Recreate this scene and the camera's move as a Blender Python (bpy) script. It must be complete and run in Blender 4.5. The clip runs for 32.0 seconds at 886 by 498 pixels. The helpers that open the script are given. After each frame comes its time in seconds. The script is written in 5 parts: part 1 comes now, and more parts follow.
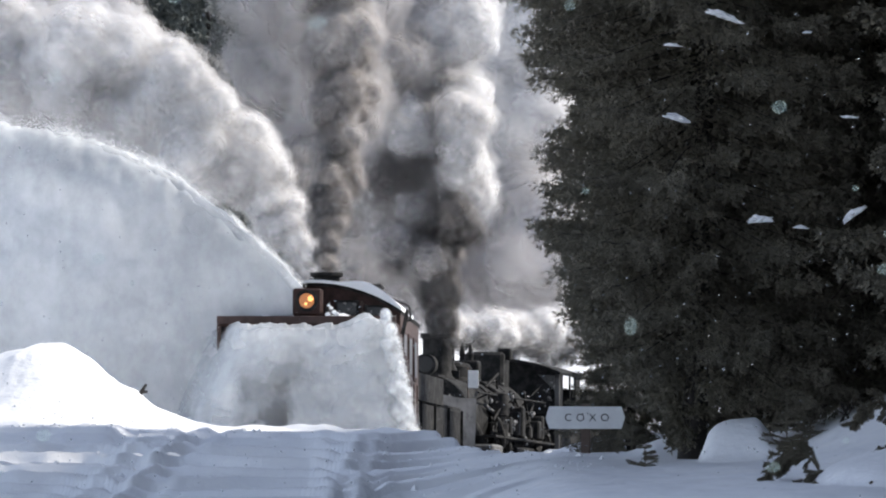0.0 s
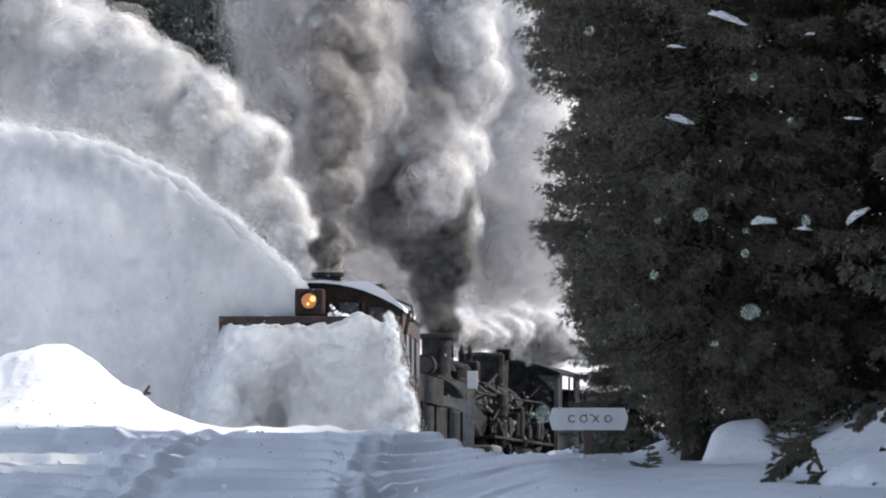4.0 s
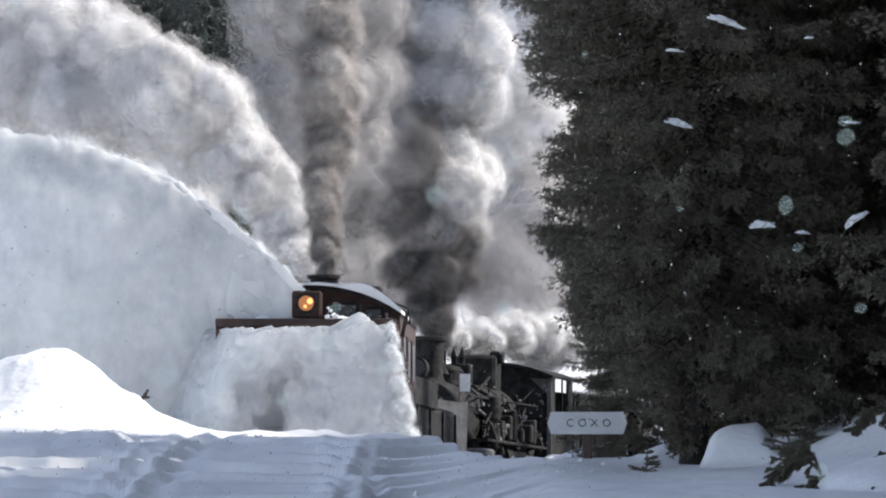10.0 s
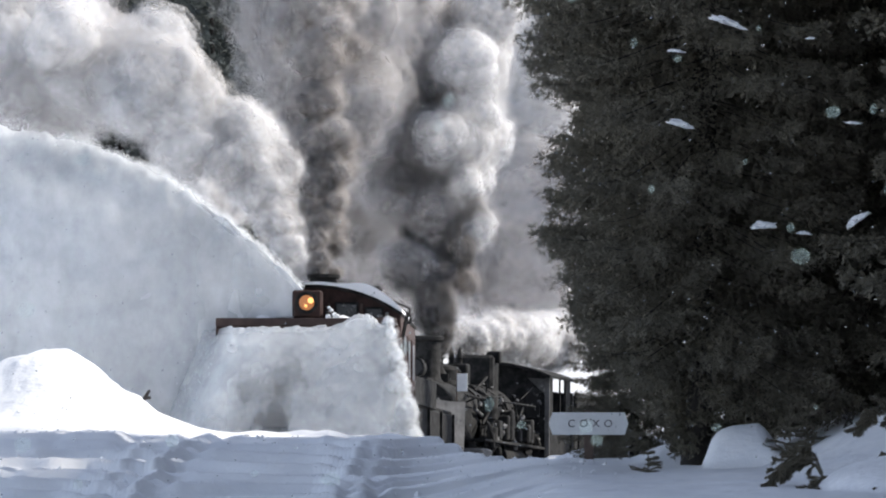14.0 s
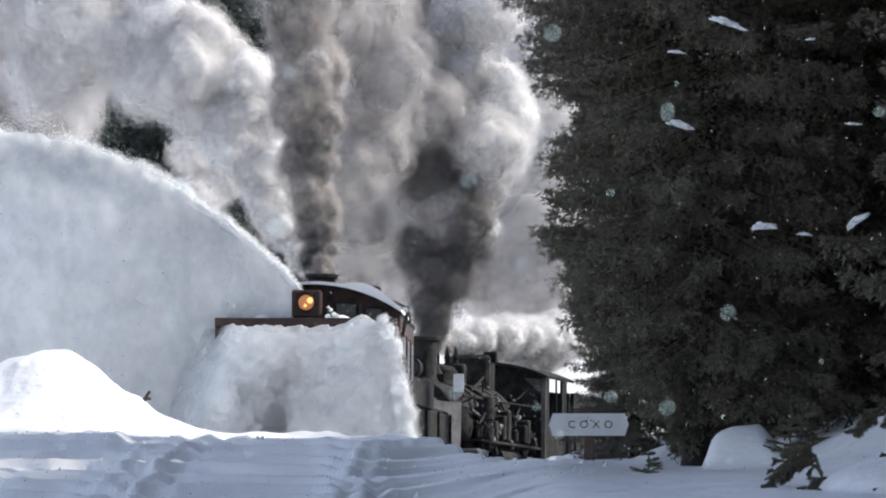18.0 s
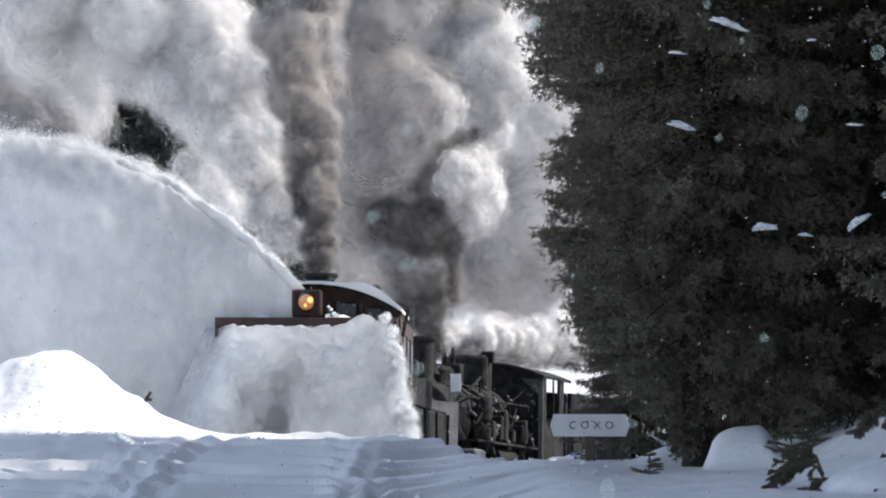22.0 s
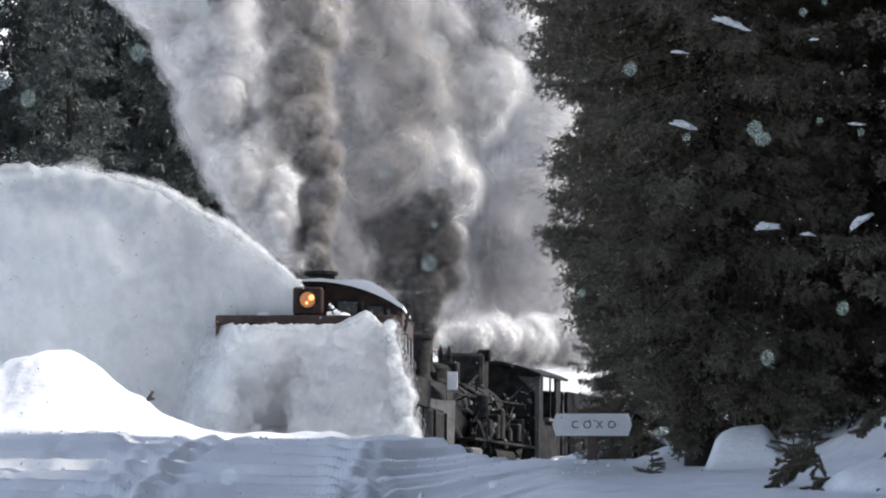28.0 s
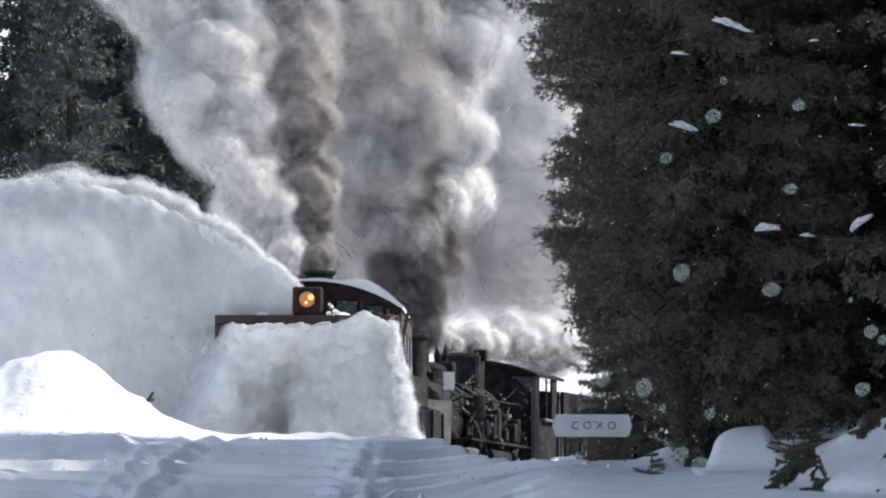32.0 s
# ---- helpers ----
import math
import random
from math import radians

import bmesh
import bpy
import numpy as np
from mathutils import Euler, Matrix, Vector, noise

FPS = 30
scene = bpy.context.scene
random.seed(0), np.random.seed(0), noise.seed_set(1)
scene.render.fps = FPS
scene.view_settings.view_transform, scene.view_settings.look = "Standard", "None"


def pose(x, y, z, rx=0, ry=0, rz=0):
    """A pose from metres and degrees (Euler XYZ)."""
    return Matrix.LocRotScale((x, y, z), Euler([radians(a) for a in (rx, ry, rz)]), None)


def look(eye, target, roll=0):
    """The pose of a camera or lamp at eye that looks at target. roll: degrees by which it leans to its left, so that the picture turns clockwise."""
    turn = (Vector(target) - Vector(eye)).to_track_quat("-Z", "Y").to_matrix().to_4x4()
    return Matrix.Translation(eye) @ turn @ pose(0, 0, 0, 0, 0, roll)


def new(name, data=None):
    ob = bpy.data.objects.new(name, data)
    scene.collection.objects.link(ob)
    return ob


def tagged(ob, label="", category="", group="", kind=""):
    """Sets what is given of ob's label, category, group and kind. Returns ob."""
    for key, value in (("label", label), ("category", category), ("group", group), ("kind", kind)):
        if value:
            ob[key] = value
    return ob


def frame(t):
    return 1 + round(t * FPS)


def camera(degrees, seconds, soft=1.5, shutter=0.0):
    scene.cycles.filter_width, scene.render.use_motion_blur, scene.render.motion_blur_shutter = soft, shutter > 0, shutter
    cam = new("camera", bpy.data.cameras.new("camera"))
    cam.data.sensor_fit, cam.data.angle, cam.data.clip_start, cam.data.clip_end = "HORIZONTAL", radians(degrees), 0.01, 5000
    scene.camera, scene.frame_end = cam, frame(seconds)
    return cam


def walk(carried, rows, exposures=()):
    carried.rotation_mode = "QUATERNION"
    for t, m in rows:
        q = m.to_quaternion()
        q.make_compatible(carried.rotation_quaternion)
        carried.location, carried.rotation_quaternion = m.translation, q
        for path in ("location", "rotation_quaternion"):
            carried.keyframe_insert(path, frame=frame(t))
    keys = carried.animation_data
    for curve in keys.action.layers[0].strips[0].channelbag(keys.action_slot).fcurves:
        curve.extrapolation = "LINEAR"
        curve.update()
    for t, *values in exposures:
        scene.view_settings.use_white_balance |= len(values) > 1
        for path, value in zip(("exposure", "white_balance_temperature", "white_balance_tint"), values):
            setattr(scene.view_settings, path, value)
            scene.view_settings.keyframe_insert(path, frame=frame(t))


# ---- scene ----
# Camera: stands still on the snow far from the train, with a long lens; only its head sways a little.
cam = camera(6.574, 32.0, soft=2.0)
EYE = (0.0, 0.0, 3.0)
# seconds, turn to the left, tilt upwards (degrees)
SWAY = [
    (0, 0.0000, 0.0000), (0.5, 0.0013, -0.0057), (1, 0.0097, -0.0057), (1.5, 0.0129, -0.0006), (2, 0.0136, 0.0007), 
    (2.5, 0.0142, 0.0068), (3, 0.0256, 0.0061), (3.5, 0.0250, 0.0074), (5.5, 0.0206, 0.0182), (6, 0.0193, 0.0199), 
    (6.5, 0.0199, 0.0199), (7, 0.0190, 0.0263), (7.5, 0.0187, 0.0263), (8, 0.0253, 0.0288), (8.5, 0.0196, 0.0317), 
    (9, 0.0206, 0.0372), (9.5, 0.0196, 0.0376), (10, 0.0136, 0.0399), (10.5, 0.0183, 0.0395), (11, 0.0179, 0.0392), 
    (11.5, 0.0136, 0.0437), (12, 0.0187, 0.0392), (12.5, 0.0203, 0.0396), (13, 0.0256, 0.0437), (13.5, 0.0205, 0.0449), 
    (14, 0.0244, 0.0440), (14.5, 0.0312, 0.0395), (16.5, 0.0260, 0.0481), (17, 0.0263, 0.0514), (17.5, 0.0271, 0.0500), 
    (18, 0.0263, 0.0511), (18.5, 0.0263, 0.0514), (19, 0.0335, 0.0452), (19.5, 0.0323, 0.0503), (20, 0.0380, 0.0459), 
    (20.5, 0.0379, 0.0500), (21, 0.0389, 0.0517), (21.5, 0.0329, 0.0565), (22, 0.0332, 0.0568), (22.5, 0.0386, 0.0572), 
    (23, 0.0376, 0.0528), (23.5, 0.0456, 0.0517), (24, 0.0481, 0.0565), (24.5, 0.0386, 0.0575), (25, 0.0456, 0.0517), 
    (25.5, 0.0514, 0.0507), (27.5, 0.0460, 0.0525), (28, 0.0510, 0.0524), (28.5, 0.0514, 0.0524), (29, 0.0517, 0.0546), 
    (29.5, 0.0514, 0.0546), (30, 0.0456, 0.0579), (30.5, 0.0507, 0.0582), (31, 0.0456, 0.0592), (31.5, 0.0508, 0.0611), 
    (32, 0.0514, 0.0592), 
]


def camera_rows():
    return [(t, pose(*EYE, 90.659 + tilt, 0, turn)) for t, turn, tilt in SWAY]


walk(cam, camera_rows())
scene.cycles.transparent_max_bounces = 40  # the veils of smoke lie many deep

# ---- light: a bright winter sky and a low sun behind and to the side of the train ----
SUN_DIR = Vector((0.74, 0.24, 0.63)).normalized()
world = bpy.data.worlds.new("winter_sky")
scene.world = world
world.use_nodes = True
wn = world.node_tree
sky = wn.nodes.new("ShaderNodeTexSky")
sky.sky_type = 'NISHITA'
sky.sun_disc = False
sky.sun_elevation = math.asin(SUN_DIR.z)
sky.sun_rotation = math.atan2(SUN_DIR.x, SUN_DIR.y)
sky.air_density = 1.0
sky.dust_density = 3.0
sky.altitude = 2900
haze = wn.nodes.new("ShaderNodeHueSaturation")  # thin high cloud takes most of the blue out of the sky
haze.inputs["Saturation"].default_value = 0.62
wn.links.new(sky.outputs[0], haze.inputs["Color"])
wn.links.new(haze.outputs[0], wn.nodes["Background"].inputs[0])
wn.nodes["Background"].inputs[1].default_value = 0.15
sun = new("sun", bpy.data.lights.new("sun", 'SUN'))
sun.data.energy = 4.0
sun.data.angle = radians(3.5)
sun.data.color = (1.0, 0.95, 0.88)
sun.matrix_world = look(SUN_DIR * 60, (0, 0, 0))
scene.view_settings.exposure = 0.61


# ---- materials ----
def material(name, low, high, rough=0.7, metal=0.0, scale=6.0, fine=60.0, bump=0.15, spread=(0.35, 0.65), coords="Object",
             stain=None, stain_scale=1.3, stain_cover=0.55, distance=0.02, subsurface=0.0, rand=0.0, gloss=0.5):
    m = bpy.data.materials.new(name)
    m.use_nodes = True
    nt = m.node_tree
    n, l = nt.nodes, nt.links
    b = n["Principled BSDF"]
    tc = n.new("ShaderNodeTexCoord")
    src = tc.outputs[coords]
    big = n.new("ShaderNodeTexNoise")
    big.inputs["Scale"].default_value = scale
    big.inputs["Detail"].default_value = 6
    big.inputs["Roughness"].default_value = 0.65
    l.new(src, big.inputs["Vector"])
    ramp = n.new("ShaderNodeValToRGB")
    ramp.color_ramp.elements[0].position, ramp.color_ramp.elements[1].position = spread
    ramp.color_ramp.elements[0].color = (*low, 1)
    ramp.color_ramp.elements[1].color = (*high, 1)
    l.new(big.outputs["Fac"], ramp.inputs["Fac"])
    col = ramp.outputs["Color"]
    if stain:
        sn = n.new("ShaderNodeTexNoise")
        sn.inputs["Scale"].default_value = stain_scale
        sn.inputs["Detail"].default_value = 9
        sn.inputs["Roughness"].default_value = 0.7
        l.new(src, sn.inputs["Vector"])
        sr = n.new("ShaderNodeValToRGB")
        sr.color_ramp.elements[0].position = stain_cover
        sr.color_ramp.elements[1].position = stain_cover + 0.12
        l.new(sn.outputs["Fac"], sr.inputs["Fac"])
        mx = n.new("ShaderNodeMix")
        mx.data_type = 'RGBA'
        l.new(sr.outputs["Color"], mx.inputs[0])
        l.new(col, mx.inputs[6])
        mx.inputs[7].default_value = (*stain, 1)
        col = mx.outputs[2]
    if rand:
        info = n.new("ShaderNodeObjectInfo")
        mr = n.new("ShaderNodeMapRange")
        mr.inputs[3].default_value, mr.inputs[4].default_value = 1 - rand, 1 + rand
        l.new(info.outputs["Random"], mr.inputs[0])
        hs = n.new("ShaderNodeHueSaturation")
        l.new(mr.outputs[0], hs.inputs["Value"])
        l.new(col, hs.inputs["Color"])
        col = hs.outputs[0]
    l.new(col, b.inputs["Base Color"])
    b.inputs["Roughness"].default_value = rough
    b.inputs["Metallic"].default_value = metal
    b.inputs["Specular IOR Level"].default_value = gloss
    if subsurface:
        b.inputs["Subsurface Weight"].default_value = subsurface
        b.inputs["Subsurface Radius"].default_value = (0.05, 0.06, 0.07)
        b.inputs["Subsurface Scale"].default_value = 0.5
    if bump:
        fn = n.new("ShaderNodeTexNoise")
        fn.inputs["Scale"].default_value = fine
        fn.inputs["Detail"].default_value = 8
        l.new(src, fn.inputs["Vector"])
        bp = n.new("ShaderNodeBump")
        bp.inputs["Strength"].default_value = bump
        bp.inputs["Distance"].default_value = distance
        l.new(fn.outputs["Fac"], bp.inputs["Height"])
        l.new(bp.outputs["Normal"], b.inputs["Normal"])
    return m


def glowing(name, color, strength):
    m = bpy.data.materials.new(name)
    m.use_nodes = True
    b = m.node_tree.nodes["Principled BSDF"]
    b.inputs["Base Color"].default_value = (*color, 1)
    b.inputs["Emission Color"].default_value = (*color, 1)
    b.inputs["Emission Strength"].default_value = strength
    b.inputs["Roughness"].default_value = 0.2
    return m


def vapour(name, color, alpha, wisp=3.0, translucent=0.35, stretch=(1, 1, 1), contrast=(0.36, 0.64), uneven=0.85, detail=7, thin=()):
    """Smoke, steam or flying snow: a soft scattering layer; alpha is the share of light that it stops, uneven in wisps."""
    m = bpy.data.materials.new(name)
    m.use_nodes = True
    nt = m.node_tree
    n, l = nt.nodes, nt.links
    n.remove(n["Principled BSDF"])
    out = n["Material Output"]
    dif = n.new("ShaderNodeBsdfDiffuse")
    tra = n.new("ShaderNodeBsdfTranslucent")
    tc = n.new("ShaderNodeTexCoord")
    mp = n.new("ShaderNodeMapping")
    mp.inputs["Scale"].default_value = stretch
    l.new(tc.outputs["Object"], mp.inputs["Vector"])
    tone = n.new("ShaderNodeTexNoise")
    tone.inputs["Scale"].default_value = wisp * 0.6
    tone.inputs["Detail"].default_value = 4
    l.new(mp.outputs[0], tone.inputs["Vector"])
    cr = n.new("ShaderNodeValToRGB")
    cr.color_ramp.elements[0].position, cr.color_ramp.elements[1].position = 0.3, 0.7
    cr.color_ramp.elements[0].color = (*[c * 0.86 for c in color], 1)
    cr.color_ramp.elements[1].color = (*[min(0.97, c * 1.08) for c in color], 1)
    l.new(tone.outputs["Fac"], cr.inputs["Fac"])
    l.new(cr.outputs[0], dif.inputs["Color"])
    l.new(cr.outputs[0], tra.inputs["Color"])
    mix = n.new("ShaderNodeMixShader")
    mix.inputs[0].default_value = translucent
    l.new(dif.outputs[0], mix.inputs[1])
    l.new(tra.outputs[0], mix.inputs[2])
    if alpha >= 1:
        l.new(mix.outputs[0], out.inputs["Surface"])
        return m
    no = n.new("ShaderNodeTexNoise")
    no.inputs["Scale"].default_value = wisp
    no.inputs["Detail"].default_value = detail
    no.inputs["Roughness"].default_value = 0.62
    l.new(mp.outputs[0], no.inputs["Vector"])
    mr = n.new("ShaderNodeMapRange")
    mr.inputs[1].default_value, mr.inputs[2].default_value = contrast
    mr.inputs[3].default_value, mr.inputs[4].default_value = alpha * (1 - uneven), min(1.0, alpha * (1 + uneven))
    l.new(no.outputs["Fac"], mr.inputs[0])
    cover = mr.outputs[0]
    # thin: (place, radius, share of cover left there), with ragged borders
    for place, radius, left in thin:
        away = n.new("ShaderNodeVectorMath")
        away.operation = 'DISTANCE'
        l.new(tc.outputs["Object"], away.inputs[0])
        away.inputs[1].default_value = place
        rag = n.new("ShaderNodeTexNoise")
        rag.inputs["Scale"].default_value = 1.9 / radius * 0.6
        rag.inputs["Detail"].default_value = 8
        l.new(tc.outputs["Object"], rag.inputs["Vector"])
        fray = n.new("ShaderNodeMath")
        fray.operation = 'MULTIPLY_ADD'
        l.new(rag.outputs["Fac"], fray.inputs[0])
        fray.inputs[1].default_value = radius * 2.6
        l.new(away.outputs["Value"], fray.inputs[2])
        keep = n.new("ShaderNodeMapRange")
        keep.interpolation_type = 'SMOOTHSTEP'
        keep.inputs[1].default_value, keep.inputs[2].default_value = radius * 1.65, radius * 2.6
        keep.inputs[3].default_value, keep.inputs[4].default_value = left, 1.0
        l.new(fray.outputs[0], keep.inputs[0])
        less = n.new("ShaderNodeMath")
        less.operation = 'MULTIPLY'
        l.new(cover, less.inputs[0])
        l.new(keep.outputs[0], less.inputs[1])
        cover = less.outputs[0]
    clear = n.new("ShaderNodeBsdfTransparent")
    top = n.new("ShaderNodeMixShader")
    l.new(cover, top.inputs[0])
    l.new(clear.outputs[0], top.inputs[1])
    l.new(mix.outputs[0], top.inputs[2])
    l.new(top.outputs[0], out.inputs["Surface"])
    return m


M_SNOW = material("packed_snow", (0.80, 0.81, 0.84), (0.88, 0.88, 0.89), rough=0.65, scale=0.7, fine=10, bump=0.6, distance=0.03,
                  stain=(0.72, 0.73, 0.76), stain_scale=0.35, stain_cover=0.56)
M_CAPSNOW = material("fresh_snow", (0.84, 0.85, 0.87), (0.9, 0.9, 0.9), rough=0.6, scale=3, fine=30, bump=0.3)
M_RED = material("oxide_red_paint", (0.055, 0.038, 0.034), (0.095, 0.066, 0.058), rough=0.55, scale=5, fine=50, gloss=0.15, bump=0.15,
                 stain=(0.09, 0.06, 0.055), stain_scale=2.2, stain_cover=0.54)
M_DARKRED = material("sooty_red_paint", (0.026, 0.017, 0.015), (0.065, 0.036, 0.031), rough=0.6, scale=6, fine=60, gloss=0.15, bump=0.15,
                     stain=(0.5, 0.5, 0.52), stain_scale=3.0, stain_cover=0.66)
M_BLACK = material("sooty_black_iron", (0.016, 0.016, 0.016), (0.042, 0.041, 0.040), rough=0.88, metal=0.0, spread=(0.44, 0.60), scale=5, fine=70, gloss=0.15, bump=0.2,
                   stain=(0.085, 0.085, 0.085), stain_scale=4.5, stain_cover=0.62)
M_GREY = material("frosted_steel", (0.018, 0.018, 0.018), (0.050, 0.048, 0.046), rough=0.9, metal=0.0, spread=(0.42, 0.60), scale=5, fine=60, gloss=0.15, bump=0.2,
                  stain=(0.11, 0.107, 0.104), stain_scale=4, stain_cover=0.60)
# frosted parts, and the cab's post and bracket, whose sunlight is in the colour
M_PALE = material("frosted_and_sunlit_paint", (0.07, 0.068, 0.066), (0.16, 0.158, 0.155), rough=0.7, scale=6, fine=60, bump=0.2)
M_GLASS = material("dark_window_glass", (0.010, 0.010, 0.011), (0.018, 0.018, 0.020), rough=0.3, bump=0)
M_WOOD = material("weathered_timber", (0.07, 0.05, 0.04), (0.14, 0.1, 0.08), rough=0.85, scale=4, fine=40, bump=0.4)
M_FROST = material("caked_frost", (0.15, 0.145, 0.14), (0.27, 0.265, 0.26), rough=0.8, scale=2.5, fine=18, bump=0.6, stain=(0.10, 0.10, 0.10), stain_scale=3.5, stain_cover=0.56)
M_BARK = material("spruce_bark", (0.014, 0.012, 0.010), (0.035, 0.028, 0.024), rough=0.9, scale=9, fine=40, bump=0.6)
M_NEEDLE = material("spruce_needles", (0.108, 0.096, 0.070), (0.165, 0.148, 0.110), rough=0.75, scale=2.0, fine=30, bump=0)
M_NEEDLE_FAR = material("distant_spruce_needles", (0.06, 0.07, 0.065), (0.12, 0.13, 0.12), rough=0.8, scale=0.8, fine=10, bump=0)
M_SIGN = material("white_sign_paint", (0.66, 0.66, 0.66), (0.78, 0.78, 0.78), rough=0.6, scale=5, fine=60, bump=0.1,
                  stain=(0.5, 0.5, 0.5), stain_scale=3, stain_cover=0.66)
M_LETTER = material("black_sign_paint", (0.02, 0.02, 0.02), (0.05, 0.05, 0.05), rough=0.7, bump=0)
M_FLAG = material("white_cloth", (0.72, 0.72, 0.72), (0.82, 0.82, 0.82), rough=0.9, scale=8, fine=120, bump=0.2)
M_LAMP = glowing("lit_headlamp", (0.55, 0.20, 0.06), 0.16)
M_BULB = glowing("lamp_filament", (1.0, 0.52, 0.16), 1.0)

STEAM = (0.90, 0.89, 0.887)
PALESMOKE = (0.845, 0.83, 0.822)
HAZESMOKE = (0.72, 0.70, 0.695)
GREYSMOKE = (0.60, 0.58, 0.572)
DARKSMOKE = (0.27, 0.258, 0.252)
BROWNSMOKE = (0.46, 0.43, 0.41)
SNOWDUST = (0.87, 0.885, 0.90)


def vapour_set(name, color, wisp, see=0.42, veils=(0.40, 0.32, 0.24, 0.16, 0.10, 0.06)):
    return [vapour(name + "_core", color, 1.0, wisp, see)] + [vapour(f"{name}_veil", color, a, wisp, see, uneven=0.8, detail=5) for a in veils]


V_STEAM = vapour_set("white_steam", STEAM, 2.0, 0.45)
V_PALE = vapour_set("pale_smoke", PALESMOKE, 1.4)
V_GREY = vapour_set("grey_smoke", GREYSMOKE, 1.8)
V_DARK = vapour_set("dark_coal_smoke", DARKSMOKE, 2.2)
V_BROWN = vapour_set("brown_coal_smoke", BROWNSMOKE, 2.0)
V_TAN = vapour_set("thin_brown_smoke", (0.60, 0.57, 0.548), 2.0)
V_HAZE = vapour_set("smoke_haze", HAZESMOKE, 1.0, 0.42, (0.45, 0.35, 0.26, 0.18, 0.11, 0.06))
V_GUST = [vapour("blown_powder", SNOWDUST, a, 2.0, 0.45, uneven=0.6) for a in (0.42, 0.34, 0.26, 0.20, 0.14, 0.09, 0.05)]
V_SNOW = vapour_set("flying_snow", SNOWDUST, 5.0, 0.5, (0.4, 0.3, 0.22, 0.16, 0.10, 0.06))
M_POWDER = vapour("powder_snow", SNOWDUST, 1.0, 1.2, 0.4)
V_DRIFT = [vapour("powder_drift", SNOWDUST, a, 0.9, 0.4, (1, 1, 0.8), (0.3, 0.7), 0.45, 9) for a in (0.6, 0.45, 0.3)]
V_CHURN = [vapour("churned_powder", SNOWDUST, a, 1.1, 0.4, (1.0, 1, 0.9), (0.34, 0.66), 0.5, 9,
                  (((-0.65, -0.75, 1.7), 0.55, 0.12), ((-0.3, -0.7, 2.35), 0.42, 0.3))) for a in (0.85, 0.55, 0.28)]
V_FLAKE = vapour("loose_flake", (0.50, 0.66, 0.66), 0.07, 1.0, 0.5, uneven=0.1)
V_FINE = vapour("fine_flake", (0.80, 0.83, 0.84), 0.28, 1.0, 0.5, uneven=0.3)


# ---- building blocks ----
def link_mesh(name, verts, faces, mat, smooth=False):
    me = bpy.data.meshes.new(name)
    me.from_pydata([tuple(v) for v in verts], [], faces)
    for m in (mat if isinstance(mat, list) else [mat]):
        me.materials.append(m)
    if smooth:
        me.shade_smooth()
    return me


def empty(name, m=None):
    ob = new(name)
    ob.empty_display_size = 0.3
    if m is not None:
        ob.matrix_basis = m
    return ob


def part(name, bm, mat, parent=None, label="", smooth=False, m=None):
    """One mesh object out of a bmesh, under a thing or a part."""
    me = bpy.data.meshes.new(name)
    bmesh.ops.recalc_face_normals(bm, faces=bm.faces)
    bm.to_mesh(me)
    bm.free()
    me.materials.append(mat)
    if smooth:
        me.shade_smooth()
        me.set_sharp_from_angle(angle=radians(35))
    ob = new(name, me)
    if parent is not None:
        ob.parent = parent
    if m is not None:
        ob.matrix_basis = m
    if label:
        tagged(ob, label)
    return ob


def box(x0, x1, y0, y1, z0, z1, bevel=0.015, bm=None):
    bm = bm or bmesh.new()
    r = bmesh.ops.create_cube(bm, size=1)
    for v in r["verts"]:
        v.co = ((x0 + x1) / 2 + v.co.x * (x1 - x0), (y0 + y1) / 2 + v.co.y * (y1 - y0), (z0 + z1) / 2 + v.co.z * (z1 - z0))
    if bevel:
        edges = {e for v in r["verts"] for e in v.link_edges}
        bmesh.ops.bevel(bm, geom=list(edges), offset=bevel, segments=1, affect='EDGES')
    return bm


def rod(p, q, r0, r1=None, seg=12, bm=None, caps=True):
    """A round bar from p to q."""
    bm = bm or bmesh.new()
    p, q = Vector(p), Vector(q)
    d = q - p
    m = Matrix.Translation((p + q) / 2) @ d.to_track_quat("Z", "Y").to_matrix().to_4x4()
    bmesh.ops.create_cone(bm, cap_ends=caps, segments=seg, radius1=r0, radius2=r0 if r1 is None else r1, depth=d.length, matrix=m)
    return bm


def turned(profile, axis_from, axis_to, seg=24, bm=None):
    """A solid of revolution: profile of (distance along the axis, radius)."""
    bm = bm or bmesh.new()
    p, q = Vector(axis_from), Vector(axis_to)
    rot = (q - p).to_track_quat("Z", "Y").to_matrix().to_4x4()
    rings = []
    for h, r in profile:
        ring = []
        for i in range(seg):
            a = 2 * math.pi * i / seg
            ring.append(bm.verts.new(Matrix.Translation(p) @ rot @ Vector((r * math.cos(a), r * math.sin(a), h))))
        rings.append(ring)
    for a, b in zip(rings, rings[1:]):
        for i in range(seg):
            bm.faces.new((a[i], a[(i + 1) % seg], b[(i + 1) % seg], b[i]))
    bm.faces.new(rings[0])
    bm.faces.new(rings[-1])
    return bm


def prism(outline, y0, y1, bm=None):
    """An outline in x and z, drawn out from y0 to y1."""
    bm = bm or bmesh.new()
    a = [bm.verts.new((x, y0, z)) for x, z in outline]
    b = [bm.verts.new((x, y1, z)) for x, z in outline]
    n = len(outline)
    bm.faces.new(a)
    bm.faces.new(b[::-1])
    for i in range(n):
        bm.faces.new((a[i], b[i], b[(i + 1) % n], a[(i + 1) % n]))
    return bm


# ---- the railway line: distance s behind the plough's place at the start ----
GRADE = 0.04
PLOUGH_X, PLOUGH_Y = -2.31, 130.0
TRAVEL = 3.4


